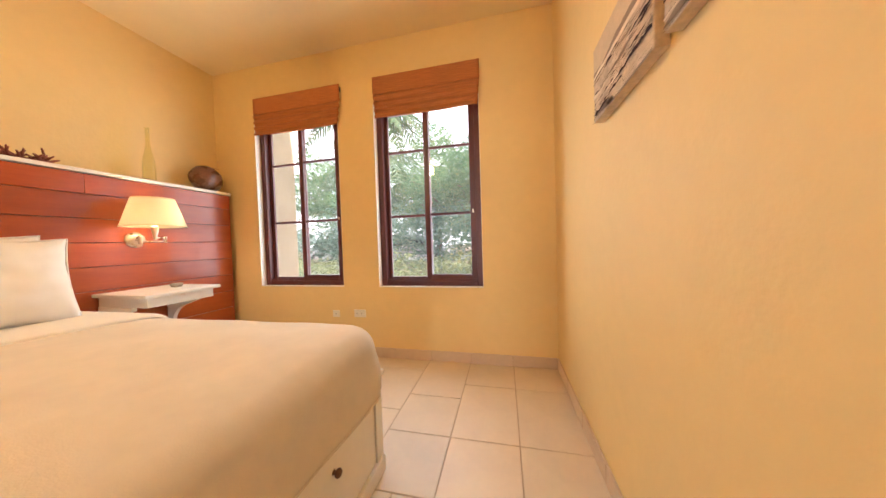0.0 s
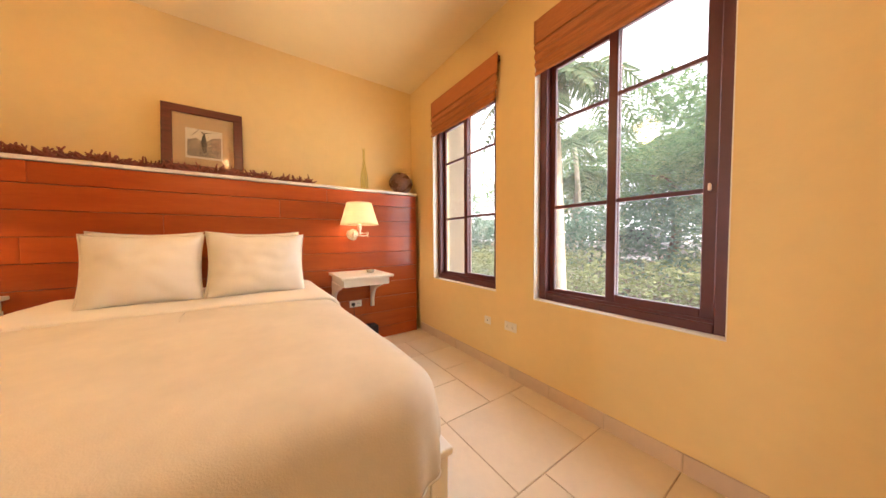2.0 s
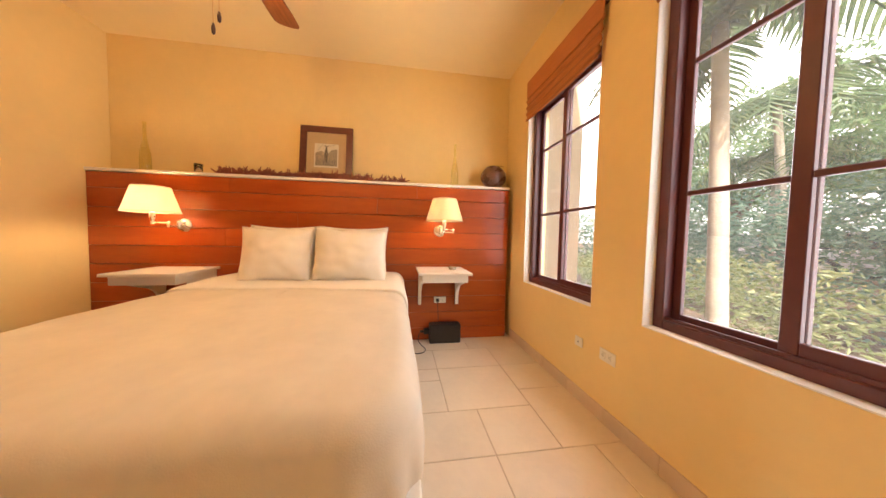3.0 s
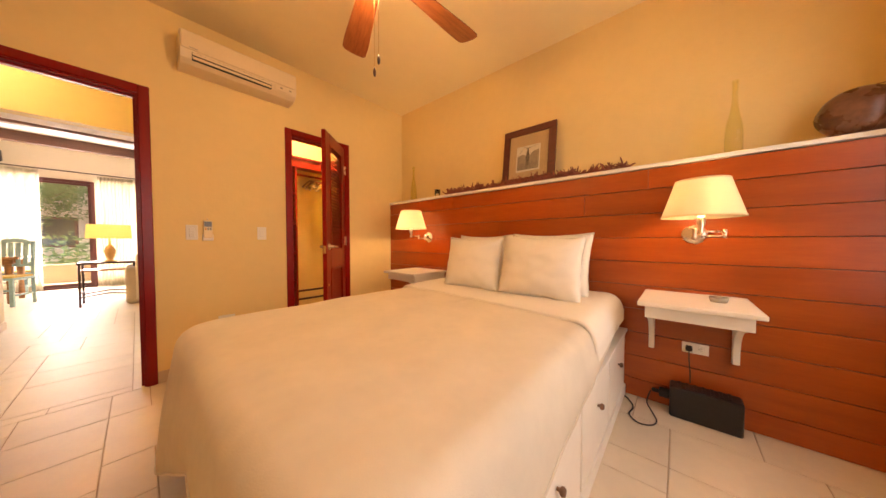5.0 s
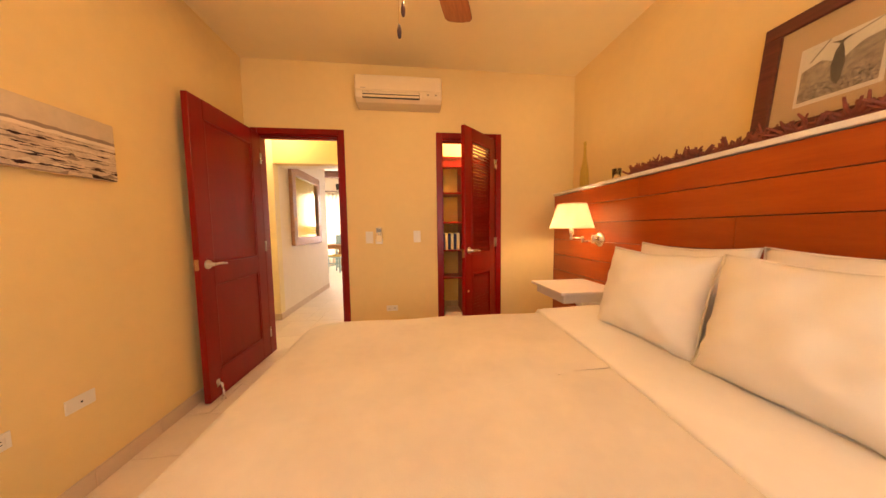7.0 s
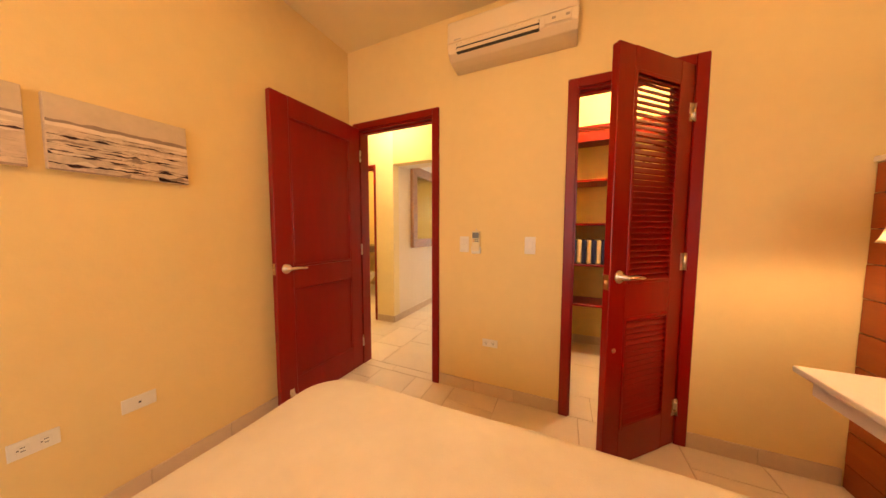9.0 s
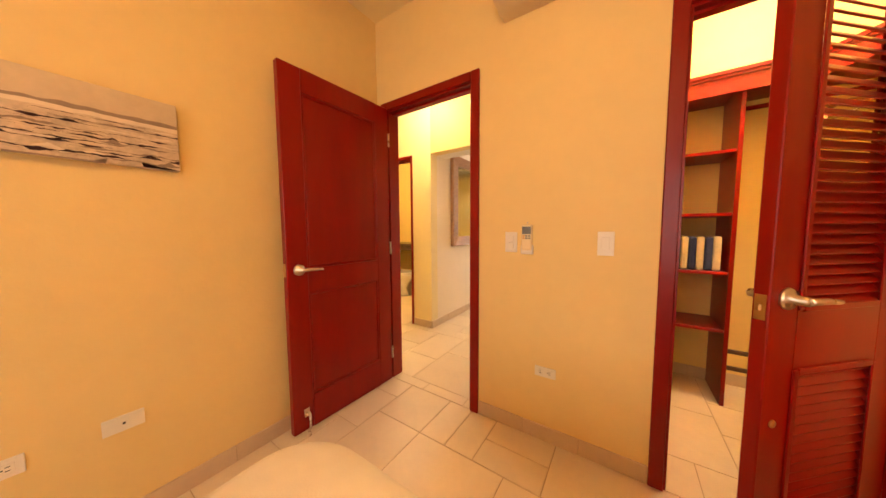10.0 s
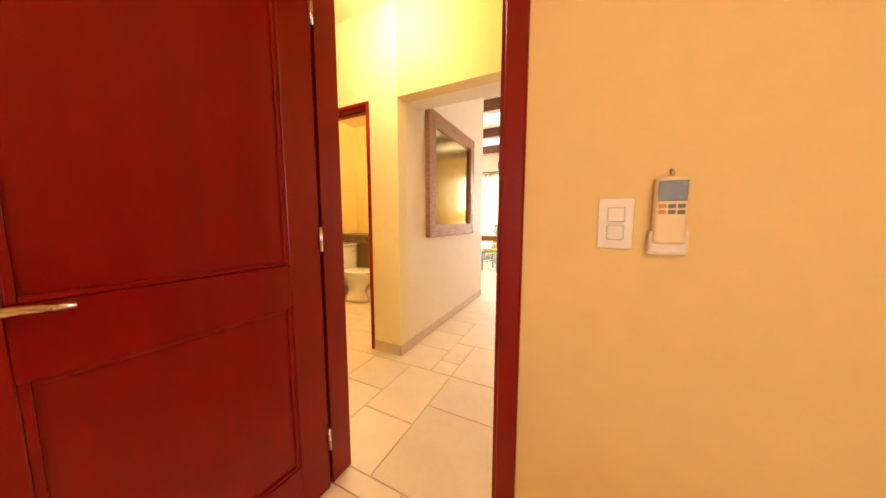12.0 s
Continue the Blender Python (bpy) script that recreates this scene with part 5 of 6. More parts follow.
toilet(pose(1.72, -2.02, 0, 0, 0, 178))
GRANITE = mat("brown_granite", (0.16, 0.10, 0.07), 0.2, var=0.7, scale=40, fine=150, bump=0.0)
vanity = thing("vanity_counter", pose(0, 0, 0), "brown granite counter ledge above the toilet", "counter")
part("slab", rbox(1.42, 2.478, -2.878, -2.30, 0.845, 0.885, 0.006, 2), GRANITE, vanity)
part("front_apron", rbox(1.44, 2.478, -2.330, -2.31, 0.765, 0.8445), GRANITE, vanity)
part("cabinet_side", rbox(1.42, 1.44, -2.878, -2.335, 0.0, 0.8445), DARKWOOD, vanity)
holder = thing("paper_holder", pose(2.05, -2.8795, 0.62), "chrome toilet paper holder on the wall", "paper holder")
part("arm", tube([(0, 0.0, 0), (0, 0.06, 0), (0.13, 0.06, 0)], 0.006, 8), NICKEL, holder)
bl = thing("ceiling_light", pose(1.30, -1.75, H), "round frosted ceiling light in the bathroom", "light")
part("base", lathe([(0.0, -0.001), (0.12, -0.001), (0.12, -0.025), (0.0, -0.025)], 24), BRASS, bl)
part("diffuser", lathe([(0.11, -0.026), (0.10, -0.06), (0.06, -0.09), (0.0, -0.10)], 24, caps=False), glow("bath_light_glow", (1.0, 0.84, 0.5), 2.0), bl).visible_shadow = False

# ---- living room ----
BEAM = wood("ceiling_beam_wood", (0.080, 0.028, 0.016), (0.17, 0.066, 0.038), 0.5, (1, 12, 12), 4, 0.1, 0.1, 0.0)
for y in (-3.65, -4.95, -6.25):
    solid("ceiling_beam", rbox(-5.0, 5.0, y - 0.07, y + 0.07, 2.82, 3.0, 0.006, 1), BEAM, "dark stained wooden beam under the white ceiling", "beam", "ceiling beams")


def sliding_door(name, x0, x1, panels, label):
    root = thing(name, pose(0, 0, 0), label, "sliding door", kind="structure")
    y, zt = -7.06, 2.318
    part("frame", join(rbox(x0 + 0.002, x0 + 0.05, y, y + 0.10, 0.0, zt, 0.004, 1), rbox(x1 - 0.05, x1 - 0.002, y, y + 0.10, 0.0, zt, 0.004, 1), rbox(x0 + 0.05, x1 - 0.05, y, y + 0.10, zt - 0.06, zt, 0.004, 1), rbox(x0 + 0.05, x1 - 0.05, y, y + 0.10, -0.003, 0.035, 0.004, 1)), FRAMEDARK, root)
    step = (x1 - x0 - 0.10) / panels
    for i in range(panels):
        a, b = x0 + 0.05 + i * step, x0 + 0.05 + (i + 1) * step
        yy = y + 0.02 + 0.035 * (i % 2)
        s = part("door_panel", join(rbox(a, a + 0.045, yy, yy + 0.03, 0.035, zt - 0.06), rbox(b - 0.045, b, yy, yy + 0.03, 0.035, zt - 0.06), rbox(a + 0.045, b - 0.045, yy, yy + 0.03, 0.035, 0.10), rbox(a + 0.045, b - 0.045, yy, yy + 0.03, zt - 0.10, zt - 0.06)), FRAMEDARK, root)
        part("pane", rbox(a + 0.04, b - 0.04, yy + 0.012, yy + 0.017, 0.095, zt - 0.095), WINDOWGLASS, s).visible_shadow = False


sliding_door("window_3", -0.18, 2.60, 3, "dark framed sliding glass terrace door")
sliding_door("window_4", -1.45, -0.78, 1, "dark framed sliding glass terrace door")
SHEER = shade_cloth("ivory_curtain_cloth", (0.80, 0.74, 0.62))


def curtain(x0, x1, label):
    bm = bmesh.new()
    n = 60
    rows = []
    for z in (0.02, 0.6, 1.2, 1.8, 2.44):
        rows.append([bm.verts.new((x0 + (x1 - x0) * i / n, -6.90 + 0.035 * math.sin(i * 1.05) + 0.008 * math.sin(i * 0.37 + z), z)) for i in range(n + 1)])
    for a, b in zip(rows, rows[1:]):
        for i in range(n):
            bm.faces.new((a[i], a[i + 1], b[i + 1], b[i])).smooth = True
    bm.normal_update()
    bmesh.ops.solidify(bm, geom=bm.faces[:], thickness=0.003)
    root = thing("curtain", pose(0, 0, 0), label, "curtain", "living room curtains")
    part("cloth", bm, SHEER, root)
    part("heading", rbox(x0, x1, -6.93, -6.87, 2.44, 2.465, 0.004, 1), SHEER, root)


curtain(-0.74, -0.22, "ivory curtain gathered beside the terrace door")
curtain(0.50, 1.62, "ivory sheer curtain drawn over the terrace door")
rod = thing("curtain_rod", pose(0, 0, 0), "thin dark curtain rod above the terrace doors", "curtain rod")
part("rod", tube([(-1.6, -6.90, 2.48), (2.9, -6.90, 2.48)], 0.012, 8), DARKWOOD, rod)
for x in (-1.6, -0.5, 2.9):
    part("bracket", rbox(x - 0.01, x + 0.01, -6.999, -6.89, 2.47, 2.49), DARKWOOD, rod)
for x in (-1.62, 2.92):
    part("finial", moved(lathe([(0.0, -0.03), (0.022, -0.012), (0.024, 0.008), (0.0, 0.03)], 12, "X"), Matrix.Translation((x, -6.90, 2.48))), DARKWOOD, rod)

side = thing("side_table", pose(-0.46, -4.28, 0), "dark iron side table with slatted wooden top", "table")
part("top", rbox(-0.30, 0.30, -0.24, 0.24, 0.655, 0.685, 0.004, 1), DARKWOOD, side)
part("under_shelf", rbox(-0.27, 0.27, -0.21, 0.21, 0.545, 0.565), BLADE, side)
for x in (-0.275, 0.275):
    for y in (-0.215, 0.215):
        part("leg", join(tube([(x, y, 0.0), (x, y, 0.655)], 0.014, 8), *[moved(lathe([(0.014, -0.014), (0.021, 0.0), (0.014, 0.014)], 10), Matrix.Translation((x, y, z))) for z in (0.14, 0.30, 0.46)]), DARKWOOD, side)
for y in (-0.215, 0.215):
    part("stretcher", tube([(-0.275, y, 0.15), (0, y, 0.19), (0.275, y, 0.15)], 0.011, 8), DARKWOOD, side)
for x in (-0.275, 0.275):
    part("stretcher", tube([(x, -0.215, 0.20), (x, 0.215, 0.20)], 0.011, 8), DARKWOOD, side)
tl = thing("table_lamp", pose(-0.48, -4.25, 0.686), "brass table lamp with a lit yellow drum shade", "lamp")
part("base", lathe([(0.0, 0.0), (0.085, 0.0), (0.085, 0.015), (0.03, 0.03), (0.055, 0.10), (0.07, 0.17), (0.04, 0.25), (0.015, 0.28), (0.013, 0.40), (0.0, 0.40)], 24), BRASS, tl)
part("shade", moved(lathe([(0.245, 0.0), (0.23, 0.22)], 36, caps=False), Matrix.Translation((0, 0, 0.375))), shade_cloth("yellow_shade_cloth", (0.95, 0.70, 0.30)), tl, "yellow fabric drum shade")

SLIP = mat("beige_slipcover", (0.62, 0.50, 0.36), 0.9, var=0.06, scale=5, fine=60, bump=0.15, bscale=200)
sofa = thing("sofa", pose(-1.55, -4.25, 0), "beige slipcovered sofa beside the side table", "sofa")
part("seat_base", rbox(-0.70, 0.70, -0.42, 0.42, 0.01, 0.42, 0.03, 3), SLIP, sofa)
part("backrest", rbox(-0.80, 0.80, 0.30, 0.52, 0.05, 0.82, 0.06, 4), SLIP, sofa)
for s in (-1, 1):
    part("armrest", rbox(s * 0.80 - 0.11, s * 0.80 + 0.11, -0.45, 0.45, 0.01, 0.60, 0.05, 4), SLIP, sofa)
    part("seat_cushion", rbox(s * 0.345 - 0.34, s * 0.345 + 0.34, -0.42, 0.29, 0.42, 0.55, 0.04, 3), SLIP, sofa)
    part("back_cushion", moved(rbox(-0.33, 0.33, -0.07, 0.07, -0.20, 0.20, 0.06, 4), Matrix.Translation((s * 0.345, 0.20, 0.76)) @ Matrix.Rotation(radians(-10), 4, "X")), SLIP, sofa)

TEAL = mat("turquoise_chair_paint", (0.26, 0.42, 0.45), 0.5, var=0.15, scale=12, bump=0.05)


def dining_chair():
    root = thing("dining_chair", pose(0.62, -5.15, 0, 0, 0, 160), "turquoise painted wooden dining chair with yellow seat", "chair", "dining chairs")
    for x in (-0.19, 0.19):
        part("front_leg", rbox(x - 0.02, x + 0.02, -0.21, -0.17, 0.0, 0.44, 0.004, 1), TEAL, root)
        part("back_leg", tube([(x, 0.21, 0.0), (x, 0.19, 0.45), (x * 0.98, 0.25, 1.02)], 0.019, 8), TEAL, root)
        part("side_stretcher", rbox(x - 0.01, x + 0.01, -0.17, 0.20, 0.16, 0.185), TEAL, root)
    part("seat_frame", rbox(-0.22, 0.22, -0.22, 0.21, 0.405, 0.445, 0.006, 2), TEAL, root)
    part("seat", rbox(-0.205, 0.205, -0.205, 0.185, 0.4455, 0.475, 0.012, 2), mat("yellow_seat_cloth", (0.60, 0.42, 0.12), 0.9, var=0.1), root, "yellow seat cushion")
    part("top_rail", extruded([(-0.20, 0.94), (-0.10, 0.985), (0.0, 1.0), (0.10, 0.985), (0.20, 0.94), (0.20, 1.0), (0.10, 1.05), (0.0, 1.065), (-0.10, 1.05), (-0.20, 1.0)], 0.235, 0.258, "XZ"), TEAL, root)
    part("lower_rail", rbox(-0.185, 0.185, 0.195, 0.215, 0.60, 0.64, 0.003, 1), TEAL, root)
    for x in (-0.11, -0.037, 0.037, 0.11):
        part("splat", moved(rbox(x - 0.022, x + 0.022, -0.006, 0.006, 0.0, 0.36), Matrix.Translation((0, 0.208, 0.63)) @ Matrix.Rotation(radians(-6), 4, "X")), TEAL, root)
    part("front_stretcher", rbox(-0.19, 0.19, -0.20, -0.18, 0.24, 0.265), TEAL, root)
    return root


chair = dining_chair()
for x, y, r in ((1.35, -5.05, 185), (0.75, -6.30, 20), (1.50, -6.35, -8), (2.35, -5.70, 265)):
    copy_thing(chair, pose(x, y, 0, 0, 0, r))
table = thing("dining_table", pose(1.30, -5.70, 0), "pale wooden dining table with turned legs", "table")
part("tabletop", rbox(-0.80, 0.80, -0.42, 0.42, 0.72, 0.76, 0.008, 2), OAKFRAME, table)
part("apron", join(rbox(-0.72, 0.72, -0.35, -0.33, 0.63, 0.7195), rbox(-0.72, 0.72, 0.33, 0.35, 0.63, 0.7195)), OAKFRAME, table)
for x in (-0.70, 0.70):
    for y in (-0.33, 0.33):
        part("leg", moved(lathe([(0.03, 0.0), (0.035, 0.10), (0.028, 0.30), (0.045, 0.52), (0.045, 0.7195)], 14), Matrix.Translation((x, y, 0))), OAKFRAME, table)
spk = thing("loudspeaker", pose(0.95, -6.97, 2.62), "small black loudspeaker high on the wall", "loudspeaker")
part("bracket", rbox(-0.02, 0.02, -0.03, 0.08, -0.02, 0.02), BLACK, spk)
part("cabinet", moved(rbox(-0.075, 0.075, -0.06, 0.06, -0.10, 0.10, 0.01, 2), Matrix.Translation((0, 0.13, 0)) @ Matrix.Rotation(radians(-15), 4, "X")), BLACK, spk)
tubplant = thing("terrace_planter", pose(-0.35, -9.0, -0.12), "beige clay terrace planter wall with low plants", "planter")
part("planter_box", rbox(-1.2, 1.2, -0.25, 0.25, 0.0, 0.55, 0.02, 2), mat("clay_render", (0.50, 0.36, 0.22), 0.85, var=0.12, scale=6), tubplant)

# ---- outside ----
SOIL = mat("garden_soil", (0.16, 0.10, 0.06), 0.95, var=0.35, scale=3, fine=40, bump=0.5, bscale=30)
bm = bmesh.new()
bmesh.ops.create_grid(bm, x_segments=40, y_segments=40, size=400)
for v in bm.verts:
    v.co.z = -0.16
solid("ground", bm, SOIL, "leaf-strewn brown garden soil around the house", "ground", kind="structure")
solid("pavement_terrace", rbox(-6, 6, -10.5, -7.15, -0.155, -0.02), TILE, "pale tiled terrace outside the living room", "pavement", kind="structure")
solid("road", rbox(-40, 40, 17.5, 23.5, -0.155, -0.11), mat("grey_asphalt", (0.22, 0.21, 0.20), 0.9, var=0.15, scale=1.5, fine=60, bump=0.3), "grey drive behind the garden hedge", "road", kind="structure")
STUCCO = mat("pale_yellow_stucco", (0.66, 0.56, 0.40), 0.9, var=0.08, scale=3, fine=30, bump=0.3, bscale=60)
solid("wall_garden_pilaster", rbox(-3.30, -2.77, YN + 0.20, YN + 0.62, -0.2, 3.2), STUCCO, "pale yellow stucco pier beside the window", "wall", kind="structure")
# out-of-view slab added so that direct sun stays out of the rooms
solid("unseen_roof_slab", rbox(XW - 0.9, 5.6, -8.0, YN + 0.40, 3.11, 3.22), STUCCO, "unseen pale roof slab, its overhang keeping sun off the terrace doors", "roof", kind="structure")


def leaf_cloud(name, centres, per, size, material, parent=None, seed=1, flat=0.5, label=""):
    """Many small bent leaves scattered in clumps; centres are (x, y, z, rx, ry, rz)."""
    rs = np.random.RandomState(seed)
    c = np.repeat(np.array(centres, dtype=float), per, axis=0)
    n = len(c)

    def unit(v):
        return v / np.linalg.norm(v, axis=1)[:, None]

    d = unit(rs.normal(size=(n, 3))) * rs.uniform(0.25, 1.0, size=(n, 1)) ** 0.6
    p = c[:, :3] + d * c[:, 3:]
    a = rs.normal(size=(n, 3))
    a[:, 2] *= flat
    a = unit(a)
    b = unit(np.cross(a, rs.normal(size=(n, 3))))
    s = size * rs.uniform(0.6, 1.4, size=(n, 1))
    bend = np.cross(a, b) * s * 0.16
    verts = np.stack((p - a * s, p + b * s * 0.36 + bend, p + a * s, p - b * s * 0.36 + bend), axis=1).reshape(-1, 3)
    k = np.arange(n)[:, None] * 4
    faces = np.concatenate((k + (0, 1, 2), k + (0, 2, 3)), axis=0)
    me = bpy.data.meshes.new(name)
    me.from_pydata(verts.tolist(), [], faces.tolist())
    me.materials.append(material)
    ob = new(name, me)
    if parent is not None:
        ob.parent = parent
    return tagged(ob, label)


def leaf_mat(name, dark, light, through_light=0.35):
    m = bpy.data.materials.new(name)
    m.use_nodes = True
    nt = m.node_tree
    b = nt.nodes["Principled BSDF"]
    g = nt.nodes.new("ShaderNodeNewGeometry")
    mix = nt.nodes.new("ShaderNodeMix")
    mix.data_type = "RGBA"
    mix.inputs[6].default_value, mix.inputs[7].default_value = (*dark, 1), (*light, 1)
    nt.links.new(g.outputs["Random Per Island"], mix.inputs[0])
    nt.links.new(mix.outputs[2], b.inputs["Base Color"])
    b.inputs["Roughness"].default_value = 0.45
    t = nt.nodes.new("ShaderNodeBsdfTranslucent")
    nt.links.new(mix.outputs[2], t.inputs[0])
    mx = nt.nodes.new("ShaderNodeMixShader")
    mx.inputs[0].default_value = through_light
    nt.links.new(b.outputs[0], mx.inputs[1])
    nt.links.new(t.outputs[0], mx.inputs[2])
    nt.links.new(mx.outputs[0], nt.nodes["Material Output"].inputs[0])
    return m


GREEN = leaf_mat("green_leaves", (0.09, 0.17, 0.07), (0.22, 0.34, 0.15), 0.60)
BLUEGREEN = leaf_mat("blue_green_leaves", (0.09, 0.17, 0.12), (0.21, 0.33, 0.22), 0.60)
YELLOWGREEN = leaf_mat("variegated_hedge_leaves", (0.14, 0.19, 0.06), (0.38, 0.40, 0.18), 0.5)
FROND = leaf_mat("palm_fronds", (0.07, 0.12, 0.05), (0.19, 0.27, 0.12), 0.45)
BARK = mat("pale_palm_bark", (0.48, 0.41, 0.32), 0.9, var=0.25, scale=6, fine=40, bump=0.5, bscale=25)
BROWNBARK = mat("brown_bark", (0.14, 0.10, 0.07), 0.9, var=0.3, scale=8, fine=40, bump=0.6, bscale=25)

r = random.Random(21)
cl = [(x + r.uniform(-0.2, 0.2), 6.3 + r.uniform(-0.35, 0.7), 0.18 + r.uniform(-0.05, 0.42), 0.40, 0.38, 0.34) for x in [-7.5 + 0.30 * i for i in range(42)] for _ in range(2)]
tagged(leaf_cloud("hedge", cl, 230, 0.038, YELLOWGREEN, None, 2), "yellow-green variegated croton hedge outside the windows", "hedge", kind="stuff")
cl = [(x + r.uniform(-0.3, 0.3), 7.6 + r.uniform(-0.3, 0.8), 0.50 + r.uniform(-0.3, 1.15), 0.5, 0.45, 0.42) for x in [-9.2 + 0.42 * i for i in range(34)] for _ in range(4)]
tagged(leaf_cloud("shrubs", cl, 260, 0.050, BLUEGREEN, None, 3), "dense blue-green shrubs behind the hedge", "shrub", kind="stuff")
cl = [(x + r.uniform(-0.8, 0.8), 25 + r.uniform(-1, 4), 1.2 + r.uniform(-1.0, 7.5), 1.7, 1.5, 1.3) for x in [-28 + 1.5 * i for i in range(38)] for _ in range(6)]
tagged(leaf_cloud("far_woods", cl, 150, 0.17, GREEN, None, 4), "hazy green trees across the drive", "trees", kind="stuff")


def palm(x, y, height, lean, seed, n=15, reach=1.9, thick=1.0):
    rr = random.Random(seed)
    root = thing("palm_tree", pose(x, y, -0.17), "slender pale-trunked palm tree with feathery fronds", "palm tree", "garden palms")
    pts = [(lean * (i / 9) ** 2, 0.3 * lean * math.sin(i / 3), height * i / 9) for i in range(10)]
    trunk = part("trunk", join(tube(pts, 0.125 * thick, 14, 0.085 * thick), *[moved(lathe([(thick * (0.116 - 0.004 * k), -0.012), (thick * (0.129 - 0.0040 * k), 0.0), (thick * (0.116 - 0.004 * k), 0.012)], 14, caps=False), Matrix.Translation((lean * (k / 9) ** 2, 0.3 * lean * math.sin(k / 3), height * k / 9))) for k in range(1, 9)]), BARK, root)
    top = Vector(pts[-1])
    for k in range(n):
        az = 2 * math.pi * k / n + rr.uniform(-0.25, 0.25)
        up = rr.uniform(0.1, 1.1)
        L = reach * rr.uniform(0.8, 1.15)
        rib = []
        for i in range(13):
            t = i / 12
            rad = L * t * (1 - 0.25 * t * (1 - up * 0.5))
            rib.append(top + Vector((math.cos(az) * rad, math.sin(az) * rad, L * (up * t - (0.55 + up * 0.75) * t * t))))
        verts, faces = [], []
        for i in range(1, 13):
            for q in range(2):
                f = i - 0.5 * q
                a = rib[int(f)] if q == 0 else (rib[i - 1] + rib[i]) / 2
                d = (rib[min(i, 12)] - rib[i - 1]).normalized()
                sidev = d.cross(Vector((0, 0, 1))).normalized()
                ll = 0.42 * math.sin(math.pi * (0.12 + 0.83 * i / 12)) * L / 1.9
                for s in (-1, 1):
                    tip = a + (sidev * s + d * 0.55 + Vector((0, 0, -0.55 + rr.uniform(-0.15, 0.15)))) * ll
                    j = len(verts)
                    wd = d * 0.020
                    verts += [a - wd, a + wd, a * 0.45 + tip * 0.55 + wd * 0.8 + Vector((0, 0, 0.03)), tip, a * 0.45 + tip * 0.55 - wd * 0.8 + Vector((0, 0, 0.03))]
                    faces.append((j, j + 1, j + 2, j + 3, j + 4))
        me = bpy.data.meshes.new("frond")
        me.from_pydata([tuple(v) for v in verts], [], faces)
        me.materials.append(FROND)
        fr = new("frond", me)
        fr.parent = root
        part("rib", tube(rib[::2], 0.016, 5, 0.005), FROND, fr)


palm(-2.00, 4.85, 2.80, -0.12, 3, 13, 1.05, 0.55)
palm(-3.75, 8.6, 3.4, -0.25, 5, 14, 1.9, 0.6)
palm(-4.6, 9.5, 2.6, 0.2, 8, 14, 1.8)
palm(-0.5, 11.0, 3.8, 0.4, 13, 14, 2.0)


def tree(x, y, height, seed, spread, material, label, low=0.45, leaves=260, size=0.062):
    rr = random.Random(seed)
    root = thing("tree", pose(x, y, -0.17), label, "tree", "garden trees")
    part("trunk", tube([(0.10 * math.sin(i * 1.3 + seed), 0.10 * math.cos(i * 1.1), height * 0.62 * i / 7) for i in range(8)], 0.16, 10, 0.07), BROWNBARK, root)
    ends = []
    for k in range(8):
        az = 2 * math.pi * k / 8 + rr.uniform(-0.3, 0.3)
        z0 = height * rr.uniform(0.30, 0.55)
        L = spread * rr.uniform(0.6, 1.0)
        pts = [(math.cos(az) * L * t, math.sin(az) * L * t, z0 + height * rr.uniform(0.25, 0.45) * t ** 0.8 - 0.25 * L * t * t) for t in (0, 0.25, 0.5, 0.75, 1.0)]
        part("limb", tube(pts, 0.055, 7, 0.015), BROWNBARK, root)
        ends += pts[2:]
    clumps = [(ex + rr.uniform(-0.5, 0.5), ey + rr.uniform(-0.5, 0.5), ez + rr.uniform(-0.5, 0.6), 0.60, 0.60, 0.30) for ex, ey, ez in ends for _ in range(2)]
    clumps += [(rr.uniform(-spread, spread) * 0.8, rr.uniform(-spread, spread) * 0.8, height * rr.uniform(low, 1.0), 0.65, 0.65, 0.32) for _ in range(22)]
    leaf_cloud("crown", clumps, leaves, size, material, root, seed)


tree(1.2, 9.2, 4.6, 31, 2.6, GREEN, "broad leafy shade tree behind the shrubs", 0.30, 250)
tree(-0.2, 13.5, 5.6, 37, 3.2, BLUEGREEN, "tall leafy garden tree near the drive")
tree(-1.3, 9.6, 4.4, 61, 2.4, GREEN, "broad leafy shade tree behind the shrubs", 0.40, 220)
tree(-3.2, 13.0, 5.4, 67, 2.8, GREEN, "leafy garden tree beyond the palms")
tree(-6.8, 12.0, 5.0, 41, 2.8, GREEN, "leafy garden tree beyond the palms")
tree(3.6, 12.5, 5.2, 43, 3.0, GREEN, "leafy garden tree near the drive")
tree(2.4, -16.0, 5.0, 47, 2.4, GREEN, "leafy tree beyond the terrace")
tree(-3.0, -14.0, 4.6, 53, 2.6, BLUEGREEN, "leafy tree beyond the terrace")
cl = [(x + r.uniform(-0.3, 0.3), -10.9 + r.uniform(-0.4, 0.6), 0.5 + r.uniform(-0.4, 0.5), 0.6, 0.5, 0.5) for x in [-6 + 0.55 * i for i in range(22)] for _ in range(2)]
tagged(leaf_cloud("terrace_hedge", cl, 60, 0.10, GREEN, None, 6), "green hedge along the terrace edge", "hedge", kind="stuff")

